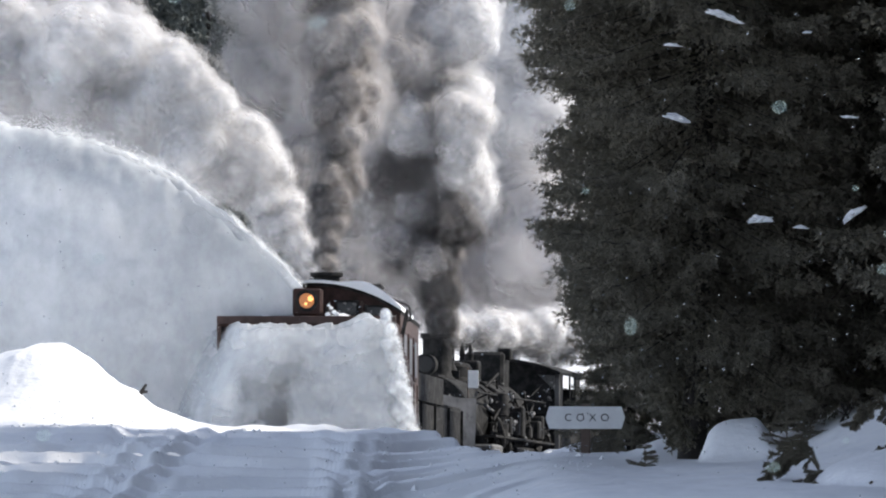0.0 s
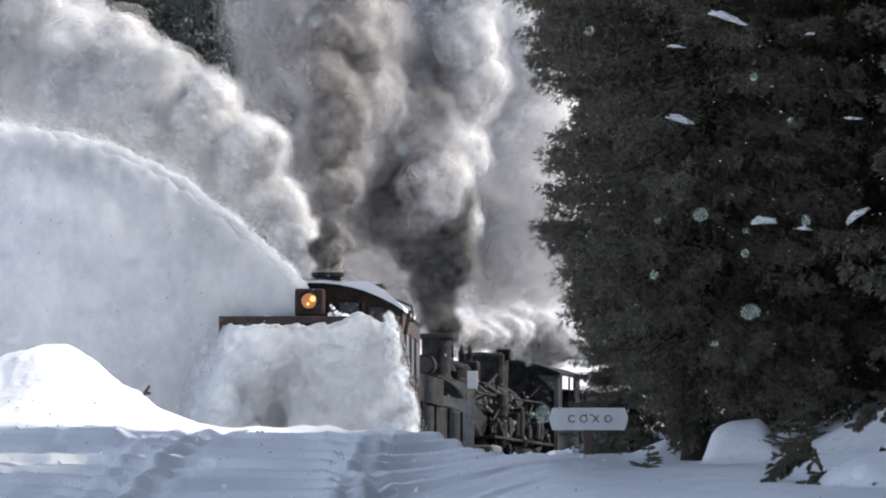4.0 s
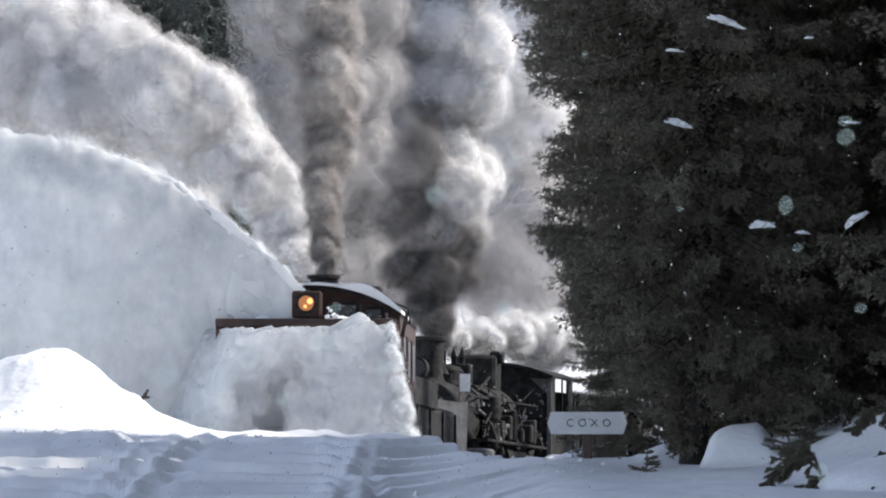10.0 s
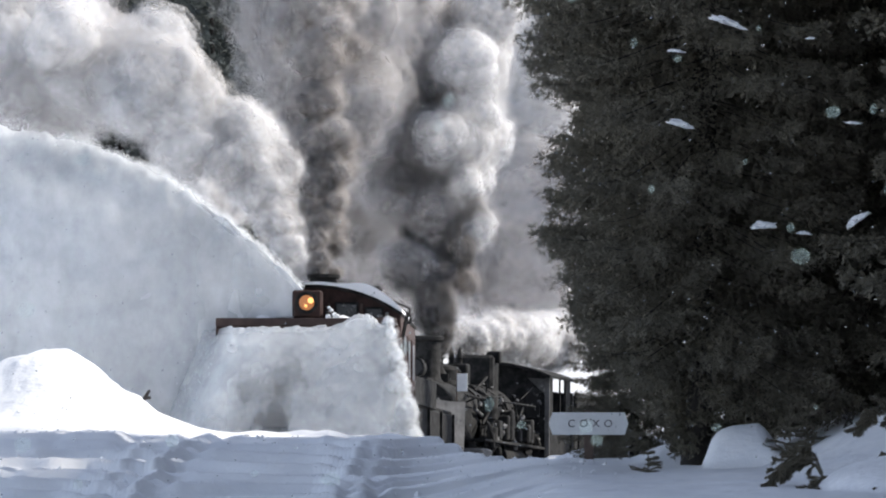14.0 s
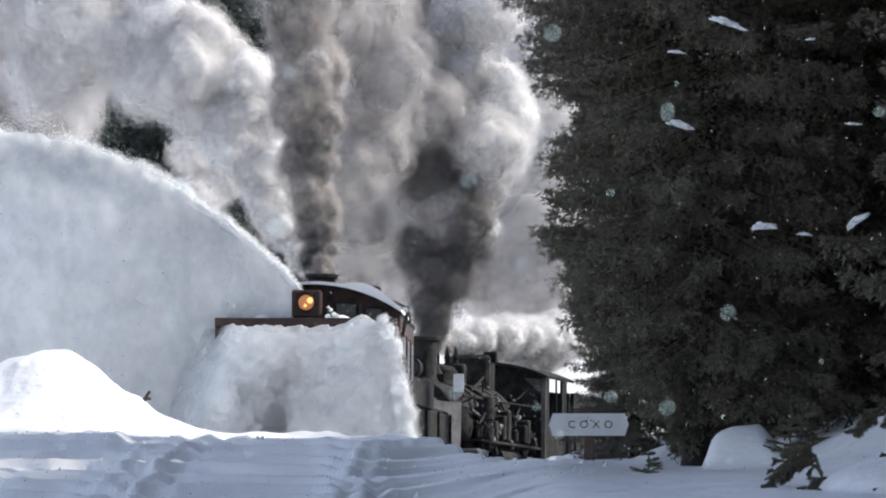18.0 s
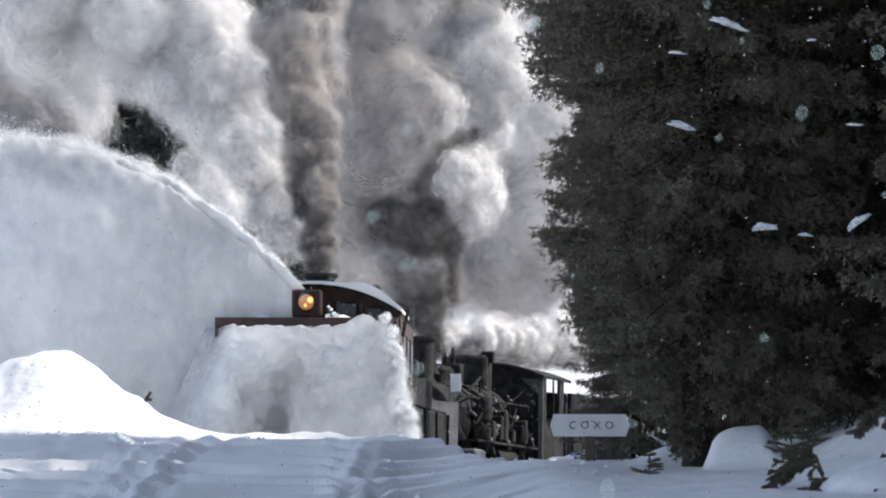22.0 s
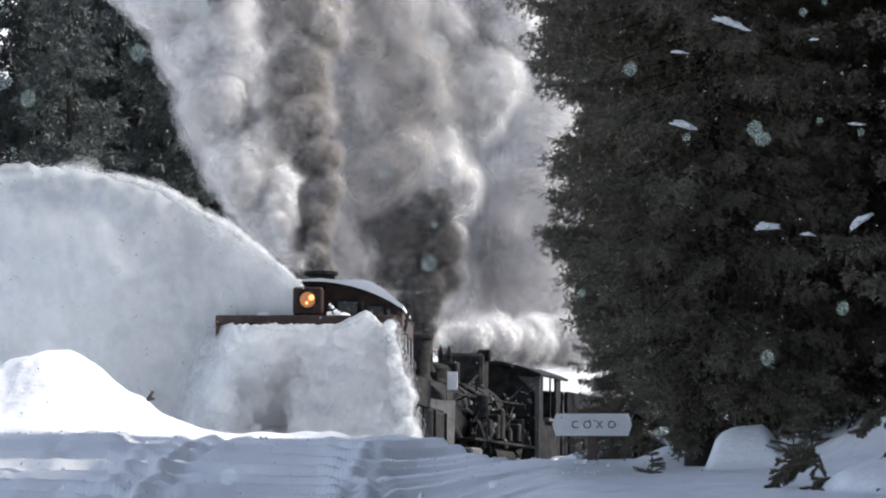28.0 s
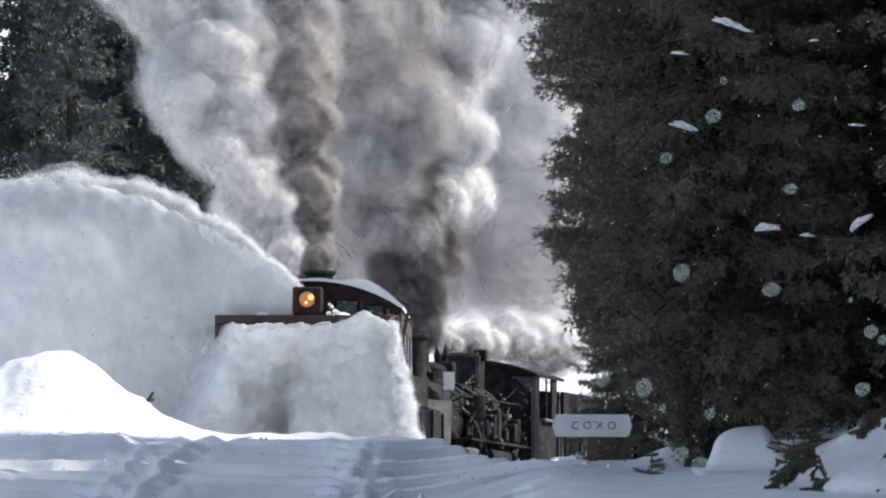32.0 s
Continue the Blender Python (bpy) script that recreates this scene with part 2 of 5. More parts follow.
def heading(s):
    return radians(1.25 + 0.5 * min(s, 20.0)) if s > 0 else radians(1.25 + 0.3 * s)


def line_point(s):
    n = max(2, int(abs(s) * 4))
    x, y = PLOUGH_X, PLOUGH_Y
    for i in range(n):
        a = heading(s * (i + 0.5) / n)
        x += math.sin(a) * s / n
        y += math.cos(a) * s / n
    return Vector((x, y, -GRADE * s))


def line_pose(s, reach):
    """The pose of a vehicle whose origin is s behind, and which rests on the line over the given reach behind its origin."""
    p, q = line_point(s), line_point(s + reach)
    d = q - p
    yaw = -math.atan2(d.x, d.y)
    pitch = math.atan2(d.z, math.hypot(d.x, d.y))
    return Matrix.Translation(p) @ Euler((pitch, 0, yaw)).to_matrix().to_4x4()


# ---- ground: one snowfield with ruts, the cut along the line and banks beside it ----
def spread(lo, hi, step, far, grow=1.35):
    xs = list(np.arange(lo, hi + step / 2, step))
    d, a, b = step, xs[0], xs[-1]
    left, right = [], []
    while b < far:
        d *= grow
        b += d
        right.append(b)
    d = step
    while a > -far:
        d *= grow
        a -= d
        left.append(a)
    return np.array(left[::-1] + xs + right)


def smooth01(v):
    v = np.clip(v, 0, 1)
    return v * v * (3 - 2 * v)


def hum(x, y, *waves):
    """A sum of sines: (wave length along x, along y, phase, height)."""
    z = 0 * x
    for lx, ly, ph, h in waves:
        z = z + h * np.sin(2 * math.pi * (x / lx + y / ly) + ph)
    return z


def grain(x, y, seed=0):
    """Smooth random relief between -1 and 1, with cells of 1 m."""
    xi, yi = np.floor(x), np.floor(y)
    fx, fy = x - xi, y - yi
    fx, fy = fx * fx * (3 - 2 * fx), fy * fy * (3 - 2 * fy)

    def cell(a, b):
        v = np.sin(a * 127.1 + b * 311.7 + seed * 74.7) * 43758.5453
        return (v - np.floor(v)) * 2 - 1
    return (cell(xi, yi) * (1 - fx) + cell(xi + 1, yi) * fx) * (1 - fy) + (cell(xi, yi + 1) * (1 - fx) + cell(xi + 1, yi + 1) * fx) * fy


def line_offset(x, y):
    """Distance across from the line, and distance along it behind the plough's start."""
    best, along = np.full(x.shape, 1e9), np.zeros(x.shape)
    for s in np.arange(-6, 60, 1.0):
        p = line_point(float(s))
        d = np.hypot(x - p.x, y - p.y)
        near = d < best
        best[near], along[near] = d[near], s
    return best, along


def ground_height(x, y):
    z = 1.6 + 0 * x
    # ruts of tracked vehicles that run across, with crumbled edges
    road = smooth01((y - 50) / 12) * smooth01((119 - y) / 3)
    fade = 0.16 + 0.84 * smooth01((1.5 - x) / 2.4)
    kink = 0.7 * smooth01((x + 4.7) / 0.7) - 0.4 * smooth01((x + 1.6) / 0.9)
    w = y + hum(x, y, (11, 400, 0.3, 0.7), (29, 900, 2, 1.3)) + 0.5 * grain(x * 0.9, y * 0.2, 1) + 0.12 * grain(x * 2.3, y * 0.4, 2) + kink
    for c in (-4.35, -3.85, -1.3, -0.95):
        w = w + 0.8 * np.exp(-((x - c - 0.004 * (y - 95)) / 0.2) ** 2)
    # each rut's far wall is a low ledge; the road climbs by them towards the line
    rut = 0 * x
    for c, dep in ((72, 0.05), (76, 0.05), (80, 0.06), (84, 0.06), (87, 0.055), (90.0, 0.06), (92.2, 0.045), (94.6, 0.065), (97.0, 0.05),
                   (99.8, 0.065), (102.8, 0.05), (106.0, 0.065), (109.5, 0.055), (113.2, 0.05)):
        d = w - c + 1.0 * grain(x * 0.4, y * 0 + c, 4)
        part_of = np.clip(0.75 + 0.75 * grain(x * 0.28, y * 0 + c, 3), 0.1, 1.4)
        lip = 0.035 * np.exp(-((d - 0.16) / 0.16) ** 2) - 0.07 * np.exp(-((d + 0.30) / 0.30) ** 2) * smooth01((0.05 - d) / 0.08)
        rut = rut + 1.45 * dep * part_of * (smooth01(d / 0.10) - 1) + lip * part_of
    z = z + rut * smooth01((119 - y) / 3) * fade
    # flat-topped block at the road's far side
    z = z + 0.15 * smooth01((-4.5 - x + 0.05 * grain(y, x, 21)) / 0.25) * smooth01((y - 107) / 0.5) * smooth01((114 - y) / 2)
    # trails that cross them
    for c, lean, dep in ((-4.0, 0.010, 0.05), (-3.55, 0.012, 0.055), (-1.25, -0.012, 0.055), (-0.88, -0.02, 0.05), (-5.6, 0.01, 0.03)):
        u = x - (c + lean * (y - 92)) - 0.10 * grain(y * 0.8, y * 0, 5)
        z = z - road * dep * (0.8 + 0.5 * grain(x * 2, y * 1.2, 6)) * np.exp(-(u / 0.10) ** 2) + road * 0.5 * dep * np.exp(-((np.abs(u) - 0.22) / 0.08) ** 2)
    z = z + road * (0.006 * grain(x * 1.7, y * 0.4, 7) + 0.004 * grain(x * 4.5, y * 1.2, 8)) + 0.0025 * grain(x * 11, y * 4, 9) + road * (0.010 * grain(x * 3.3, y * 0.9, 51) + 0.006 * grain(x * 7.7, y * 1.9, 52))
    # the road's shoulder, nearer to the eye towards the sign
    edge = 120.0 - 3.0 * smooth01((x + 2.7) / 0.9) - 19.0 * smooth01((x + 0.9) / 2.3)
    z = z - 0.65 * smooth01((y - edge) / 4.0)
    # low drift along the shoulder
    z = z + (0.02 + 0.03 * grain(x * 2.4, y * 0.3, 41) + 0.08 * np.exp(-((x + 2.1) / 0.35) ** 2)) * np.exp(-((y - edge + 0.6) / 0.9) ** 2) * smooth01((0.5 - x) / 1.0)
    # ploughed heap by the line
    r2 = ((x + 6.1) / np.where(x > -6.1, 1.4, 2.2)) ** 2 + ((y - 119.0) / 3.0) ** 2
    z = z + 1.27 * np.exp(-r2)
    z = z + np.exp(-0.7 * r2) * (0.06 * grain(x * 1.6, y * 0.7, 11) + 0.04 * grain(x * 4, y * 1.5, 12) + 0.02 * grain(x * 11, y * 4, 13))
    z = z + 0.10 * np.exp(-(((x + 4.72) / 0.16) ** 2 + ((y - 118.6) / 1.0) ** 2))
    # bank that rises under the trees
    rise = np.clip(x - 3.5 - 0.01 * (y - 90), 0, 3.2)
    z = z + 0.52 * rise * rise / (rise + 0.5) * smooth01((y - 72) / 16) + 0.08 * smooth01((x - 2.0) / 1.5) * smooth01((y - 70) / 14)
    # a boulder under snow: steep towards the road, running out into the bank
    u = np.clip((x - 3.03 - 0.03 * grain(y * 3, x * 3, 31)) / 0.46, 0, 1)
    dome = np.sqrt(np.clip(1 - (1 - u) ** 3, 0, 1)) * np.sqrt(np.clip(1 - ((y - 89.5) / 0.85) ** 2, 0, 1)) * smooth01((4.0 - x) / 0.42)
    z = z + 0.50 * dome
    # snow heaped behind the trunk, and a hump on the near bank
    z = z + 0.20 * np.exp(-(((x - 2.75) / 0.4) ** 2 + ((y - 94.5) / 1.5) ** 2))
    hump = np.clip(1 - ((x - 4.5) / 0.8) ** 2 - ((y - 77) / 1.8) ** 2, 0, 1)
    z = z + 0.26 * hump ** 0.6
    z = z + 0.03 * grain(x * 1.3, y * 0.4, 15) * smooth01((x - 2.5) / 1.0)
    # sunny slope beyond the sign
    z = z + 0.66 * np.exp(-(((x - 2.7) / 1.5) ** 2 + ((y - 112) / 4) ** 2))
    # the cut in which the train runs
    off, along = line_offset(x, y)
    rail = -GRADE * along
    cut = smooth01((3.4 - off) / 1.3) * smooth01((along + 5.2) / 1.0) * smooth01((58 - along) / 3)
    z = z * (1 - cut) + (rail - 0.12) * cut
    # hill behind, and far mountainsides
    z = z + 14 * smooth01((y - 175) / 110) + 1.5 * smooth01((y - 160) / 40) * smooth01((-x - 3) / 10)
    z = z + 60 * smooth01((np.hypot(x, y) - 300) / 1200)
    return z


def build_ground():
    xs = spread(-8.2, 8.0, 0.06, 2600)
    far_rows = spread(84, 123, 0.055, 2600)
    ys = np.concatenate([[-2600, -1200, -500, -200, -60, 0, 30, 50, 60], np.arange(64, 84, 0.085), far_rows[far_rows >= 84]])
    X, Y = np.meshgrid(xs, ys)
    Z = ground_height(X.ravel(), Y.ravel())
    nx, ny = len(xs), len(ys)
    me = bpy.data.meshes.new("ground")
    co = np.stack([X.ravel(), Y.ravel(), Z], 1).astype(np.float32)
    i = np.arange(nx * ny).reshape(ny, nx)
    f = np.stack([i[:-1, :-1].ravel(), i[:-1, 1:].ravel(), i[1:, 1:].ravel(), i[1:, :-1].ravel()], 1)
    me.vertices.add(len(co))
    me.vertices.foreach_set("co", co.ravel())
    me.loops.add(f.size)
    me.loops.foreach_set("vertex_index", f.ravel().astype(np.int32))
    me.polygons.add(len(f))
    me.polygons.foreach_set("loop_start", np.arange(0, f.size, 4, dtype=np.int32))
    me.update(calc_edges=True)
    me.shade_smooth()
    me.materials.append(M_SNOW)
    return tagged(new("ground", me), "deep white snowfield with tracked ruts and ploughed banks", "ground", kind="structure")


build_ground()


def build_crumbs():
    """Loose crumbs of snow that fell from the edges of the ruts."""
    rng = np.random.default_rng(15)
    n = 900
    x, y = rng.uniform(-6.5, 2.0, n), rng.uniform(88, 116, n)
    r = rng.uniform(0.006, 0.022, n) * (1 + (rng.random(n) < 0.08))
    c = np.stack([x, y, ground_height(x, y) + 0.3 * r], 1)
    octa = np.array([(1, 0, 0), (-1, 0, 0), (0, 1, 0), (0, -1, 0), (0, 0, 1), (0, 0, -1)], float)
    V = c[:, None, :] + octa[None] * r[:, None, None] * rng.uniform(0.6, 1.5, (n, 6, 1))
    tri = np.array([(0, 2, 4), (2, 1, 4), (1, 3, 4), (3, 0, 4), (2, 0, 5), (1, 2, 5), (3, 1, 5), (0, 3, 5)])
    F = (np.arange(n) * 6)[:, None, None] + tri[None]
    me = bpy.data.meshes.new("snow_crumbs")
    me.from_pydata(V.reshape(-1, 3).tolist(), [], F.reshape(-1, 3).tolist())
    me.materials.append(M_SNOW)
    tagged(new("snow_crumbs", me), "loose white crumbs of snow between the ruts", "snow crumbs", kind="stuff")


build_crumbs()


def ground_at(x, y):
    return float(ground_height(np.array([x], float), np.array([y], float))[0])


# ---- the train ----
def wheelset(parent, y, r, half=0.48, axle=True, name="wheel"):
    for sx in (-1, 1):
        w = part(name, turned([(-0.07, r * 0.9), (-0.05, r + 0.03), (-0.03, r + 0.03), (-0.03, r), (0.06, r), (0.06, r * 0.86), (0.0, r * 0.8),
                               (0.0, r * 0.3), (0.08, r * 0.25), (0.08, 0.05)], (sx * half, y, r), (sx * (half + 1), y, r), 24), M_BLACK, parent, smooth=True)
    if axle:
        part("axle", rod((-half, y, r), (half, y, r), 0.06), M_BLACK, parent)


def arch(half, eave, crown, n=12, power=2.2):
    """Points of a shallow curved roof, from the right eave to the left one."""
    pts = []
    for i in range(n + 1):
        u = 1 - 2 * i / n
        pts.append((u * half, eave + (crown - eave) * (1 - abs(u) ** power)))
    return pts


def build_rotary():
    """The rotary snow plough: origin on the rail under its hood's front."""
    t = empty("rotary_snowplow")
    W = 1.515
    # hood: four flared walls round the cutting wheel, open in front
    part("hood_side", prism([(W - 0.06, 0.15), (W, 0.15), (W, 3.2), (W - 0.06, 3.2)], 0.02, 1.0), M_RED, t, "oxide red hood side of riveted plate")
    part("hood_side", prism([(-W + 0.06, 0.15), (-W, 0.15), (-W, 3.2), (-W + 0.06, 3.2)], 0.02, 1.0), M_RED, t, "oxide red hood side of riveted plate")
    part("hood_top", box(-W, W, 0.05, 1.0, 3.2, 3.26, 0.01), M_DARKRED, t)
    part("hood_lip", box(-W, W, -0.05, 0.05, 3.235, 3.37, 0.012), M_RED, t, "red steel lip along the hood's top edge")
    part("hood_sill", box(-W, W, 0.0, 1.0, 0.08, 0.16, 0.01), M_BLACK, t)
    part("hood_back", box(-W + 0.07, W - 0.07, 0.86, 0.98, 0.17, 3.19, 0.01), M_BLACK, t)
    wheel = part("cutting_wheel", turned([(0, 0.34), (0.1, 0.36), (0.3, 0.2), (0.42, 0.08)], (0, 0.8, 1.7), (0, -1, 1.7), 20), M_GREY, t, "steel hub of the cutting wheel", True)
    ring = turned([(0, 1.36), (0.3, 1.40), (0.3, 1.36), (0.02, 1.32)], (0, 0.8, 1.7), (0, -1, 1.7), 40)
    part("rim", ring, M_GREY, wheel, smooth=True)
    for i in range(10):
        a = 2 * math.pi * i / 10
        bm = box(0.2, 1.34, -0.012, 0.012, -0.16, 0.16, 0.005)
        bmesh.ops.transform(bm, verts=bm.verts, matrix=Matrix.Translation((0, 0.55, 1.7)) @ Matrix.Rotation(a, 4, 'Y') @ Matrix.Rotation(0.5, 4, 'X'))
        part("blade", bm, M_GREY, wheel)
    # chute that throws the snow out over the side
    bm = prism([(-0.62, 3.26), (-0.08, 3.26), (-0.12, 3.62), (-0.5, 3.72)], 0.3, 0.95)
    part("snow_chute", bm, M_DARKRED, t, "sooty red steel chute")
    # cab
    back = 6.8
    Wc = 1.50
    roof = arch(Wc, 3.49, 3.94)
    wall_front = [(Wc, 1.3), *roof, (-Wc, 1.3)]
    front = part("cab_front", prism(wall_front, 1.02, 1.08), M_DARKRED, t, "sooty dark red front wall under a curved roof")
    for x0, x1, z0, z1 in ((0.42, 0.82, 3.40, 3.68), (0.92, 1.24, 3.38, 3.60), (-0.82, -0.42, 3.40, 3.68), (-1.24, -0.92, 3.38, 3.60)):
        w = part("window_frame", box(x0, x1, 0.985, 1.016, z0, z1, 0.006), M_BLACK, front)
        part("pane", box(x0 + 0.04, x1 - 0.04, 0.972, 0.981, z0 + 0.04, z1 - 0.04, 0), M_GLASS, front)
    for x in (0.32, 0.87, 1.30, -0.32, -0.87, -1.30):
        part("post", box(x - 0.025, x + 0.025, 0.97, 1.012, 3.27, 3.66 if abs(x) < 1.2 else 3.5, 0.005), M_RED, front)
    # roof boards, curved
    outer = arch(Wc + 0.06, 3.50, 3.97, 14)
    inner = [(x * 0.99, z - 0.05) for x, z in outer][::-1]
    part("roof", prism(outer + inner, 0.9, back), M_BLACK, t, "black curved roof")
    for sx in (1, -1):
        side = part("cab_side", box(sx * Wc - 0.03, sx * Wc + 0.03, 1.09, back - 0.05, 1.1, 3.47, 0.01), M_RED, t, "faded red board side wall")
        for i in range(3):
            y0 = 1.6 + i * 1.65
            part("window_frame", box(sx * (Wc + 0.03) - 0.012, sx * (Wc + 0.03) + 0.02, y0, y0 + 0.95, 2.45, 3.2, 0.006), M_DARKRED, side)
            part("pane", box(sx * (Wc + 0.055) - 0.006, sx * (Wc + 0.055) + 0.006, y0 + 0.07, y0 + 0.88, 2.52, 3.13, 0), M_GLASS, side)
        for i in range(6):
            y0 = 1.2 + i * 0.98
            part("batten", box(sx * (Wc + 0.035) - 0.01, sx * (Wc + 0.035) + 0.018, y0, y0 + 0.05, 1.12, 2.4, 0.004), M_RED, side)
    part("cab_back", prism([(x * 0.985, z) for x, z in wall_front], back - 0.05, back + 0.01), M_DARKRED, t)
    part("floor_frame", box(-1.35, 1.35, 0.99, back, 0.85, 1.1, 0.02), M_BLACK, t)
    # things on the roof
    part("chimney", turned([(0, 0.24), (0.22, 0.23), (0.24, 0.29), (0.30, 0.29)], (0.0, 5.2, 4.05), (0, 5.2, 5.5), 20), M_BLACK, t, "short soot-black chimney", True)
    part("chimney_saddle", box(-0.55, 0.5, 4.5, 6.1, 3.88, 4.10, 0.03), M_BLACK, t)
    hatch = part("roof_hatch", box(0.78, 1.02, 3.6, 4.5, 3.70, 4.04, 0.02), M_BLACK, t, "dark roof ventilator")
    part("hatch_lid", box(0.74, 1.06, 3.5, 4.6, 4.04, 4.08, 0.012), M_BLACK, hatch)
    # grab rails and brackets at the cab's corner
    for y in (1.0, 1.5):
        part("grab_rail", rod((Wc + 0.05, y, 3.1), (Wc + 0.14, y, 3.52), 0.018), M_BLACK, t)
    bm = rod((Wc - 0.25, 1.9, 3.78), (Wc + 0.14, 1.9, 3.62), 0.018)
    rod((Wc + 0.14, 1.9, 3.62), (Wc + 0.16, 1.9, 3.38), 0.018, bm=bm)
    rod((Wc + 0.16, 1.9, 3.38), (Wc - 0.02, 1.9, 3.35), 0.018, bm=bm)
    part("corner_rail", bm, M_BLACK, t)
    for dz, dx in ((0.0, 0.10), (-0.35, 0.16)):
        part("brace", rod((W - 0.02, 0.3, 3.15 + dz), (W + dx, 1.6, 2.6 + dz), 0.03), M_RED, t)
    # headlamp
    lamp = part("headlamp", box(-0.24, 0.25, 0.06, 0.52, 3.38, 3.84, 0.03), M_DARKRED, t, "dark red headlamp box with a lit orange lens")
    part("lamp_ring", turned([(0, 0.19), (0.05, 0.19), (0.05, 0.16), (0.02, 0.155)], (0.0, 0.06, 3.63), (0, -1, 3.63), 24), M_BLACK, lamp, smooth=True)
    part("lens", turned([(0, 0.150), (0.012, 0.145), (0.02, 0.10)], (0.0, 0.055, 3.63), (0, -1, 3.63), 24), M_LAMP, lamp, "glowing orange lens", True)
    for dx, dz, r in ((0.065, 0.035, 0.05), (-0.015, -0.055, 0.026)):
        part("bulb", turned([(0, r), (0.02, r * 0.7), (0.03, 0.01)], (dx, 0.035, 3.63 + dz), (dx, -1, 3.63 + dz), 12), M_BULB, lamp)
    part("lamp_bracket", box(0.30, 0.36, 0.1, 0.4, 3.27, 3.5, 0.01), M_BLACK, t)
    # frost and snow lodged on the hood
    for x, y, s in ((0.42, 0.1, 0.10), (0.6, 0.3, 0.13), (-0.7, 0.3, 0.14)):
        bm = bmesh.new()
        bmesh.ops.create_icosphere(bm, subdivisions=2, radius=s, matrix=Matrix.Translation((x, y, 3.27 + s * 0.4)) @ Matrix.Diagonal((1.3, 1, 0.8, 1)))
        for v in bm.verts:
            v.co += v.normal * 0.3 * s * noise.noise(v.co * 9)
        part("lodged_snow", bm, M_CAPSNOW, t, "lump of lodged snow", True)
    low = arch(Wc + 0.055, 3.505, 3.972, 24)
    for sx in (1, -1):
        lower = [(x, z) for x, z in low if x * sx >= -0.01]
        upper = []
        for x, z in lower:
            u = abs(x) / (Wc + 0.055)
            upper.append((x, z + 0.045 + 0.13 * math.exp(-((u - 0.68) / 0.26) ** 2) * (1.0 if u < 0.9 else max(0, (1 - u) / 0.1)) + 0.008 * math.sin(9 * x)))
        part("roof_snow", prism(lower + upper[::-1], 0.84, 4.6), M_CAPSNOW, t, "white snow layer lying on the roof", True)
    # snow blown on to the front wall
    frost = random.Random(4)
    for i in range(44):
        x = frost.uniform(0.3, 1.42) * (1 if i % 4 else -1)
        z = frost.uniform(3.3, 3.45 + 0.35 * (1 - abs(x) / 1.5))
        bm = bmesh.new()
        bmesh.ops.create_icosphere(bm, subdivisions=2, radius=1, matrix=Matrix.Translation((x, 0.965, z)) @ Matrix.Diagonal((frost.uniform(0.012, 0.04), 0.012, frost.uniform(0.012, 0.03), 1)))
        part("frost_patch", bm, M_FROST, front, "", True)
    for x, z, r in ((0.37, 3.55, 0.022), (0.41, 3.50, 0.03), (0.46, 3.43, 0.035), (0.50, 3.39, 0.045), (0.36, 3.39, 0.04)):
        bm = bmesh.new()
        bmesh.ops.create_icosphere(bm, subdivisions=3, radius=r)
        for v in bm.verts:
            v.co *= 1 + 0.6 * noise.fractal(v.co * 30 + Vector((x * 50, 0, 0)), 0.8, 2, 3)
            v.co += Vector((x, 0.01, z))
        part("lamp_snow", bm, M_CAPSNOW, lamp, "lump of snow clinging beside the lamp", True)
    for y in (1.6, 2.8, 4.8, 6.0):
        wheelset(t, y, 0.36)
    for y in (2.2, 5.4):
        for sx in (-1, 1):
            part("truck_frame", box(sx * 0.62 - 0.05, sx * 0.62 + 0.05, y - 1.0, y + 1.0, 0.3, 0.62, 0.02), M_BLACK, t)
    part("coupler", box(-0.12, 0.12, back, back + 0.35, 0.5, 0.75, 0.02), M_BLACK, t)
    return tagged(t, "old red rotary snow plough with a lit headlamp, caked in snow", "snow plough")


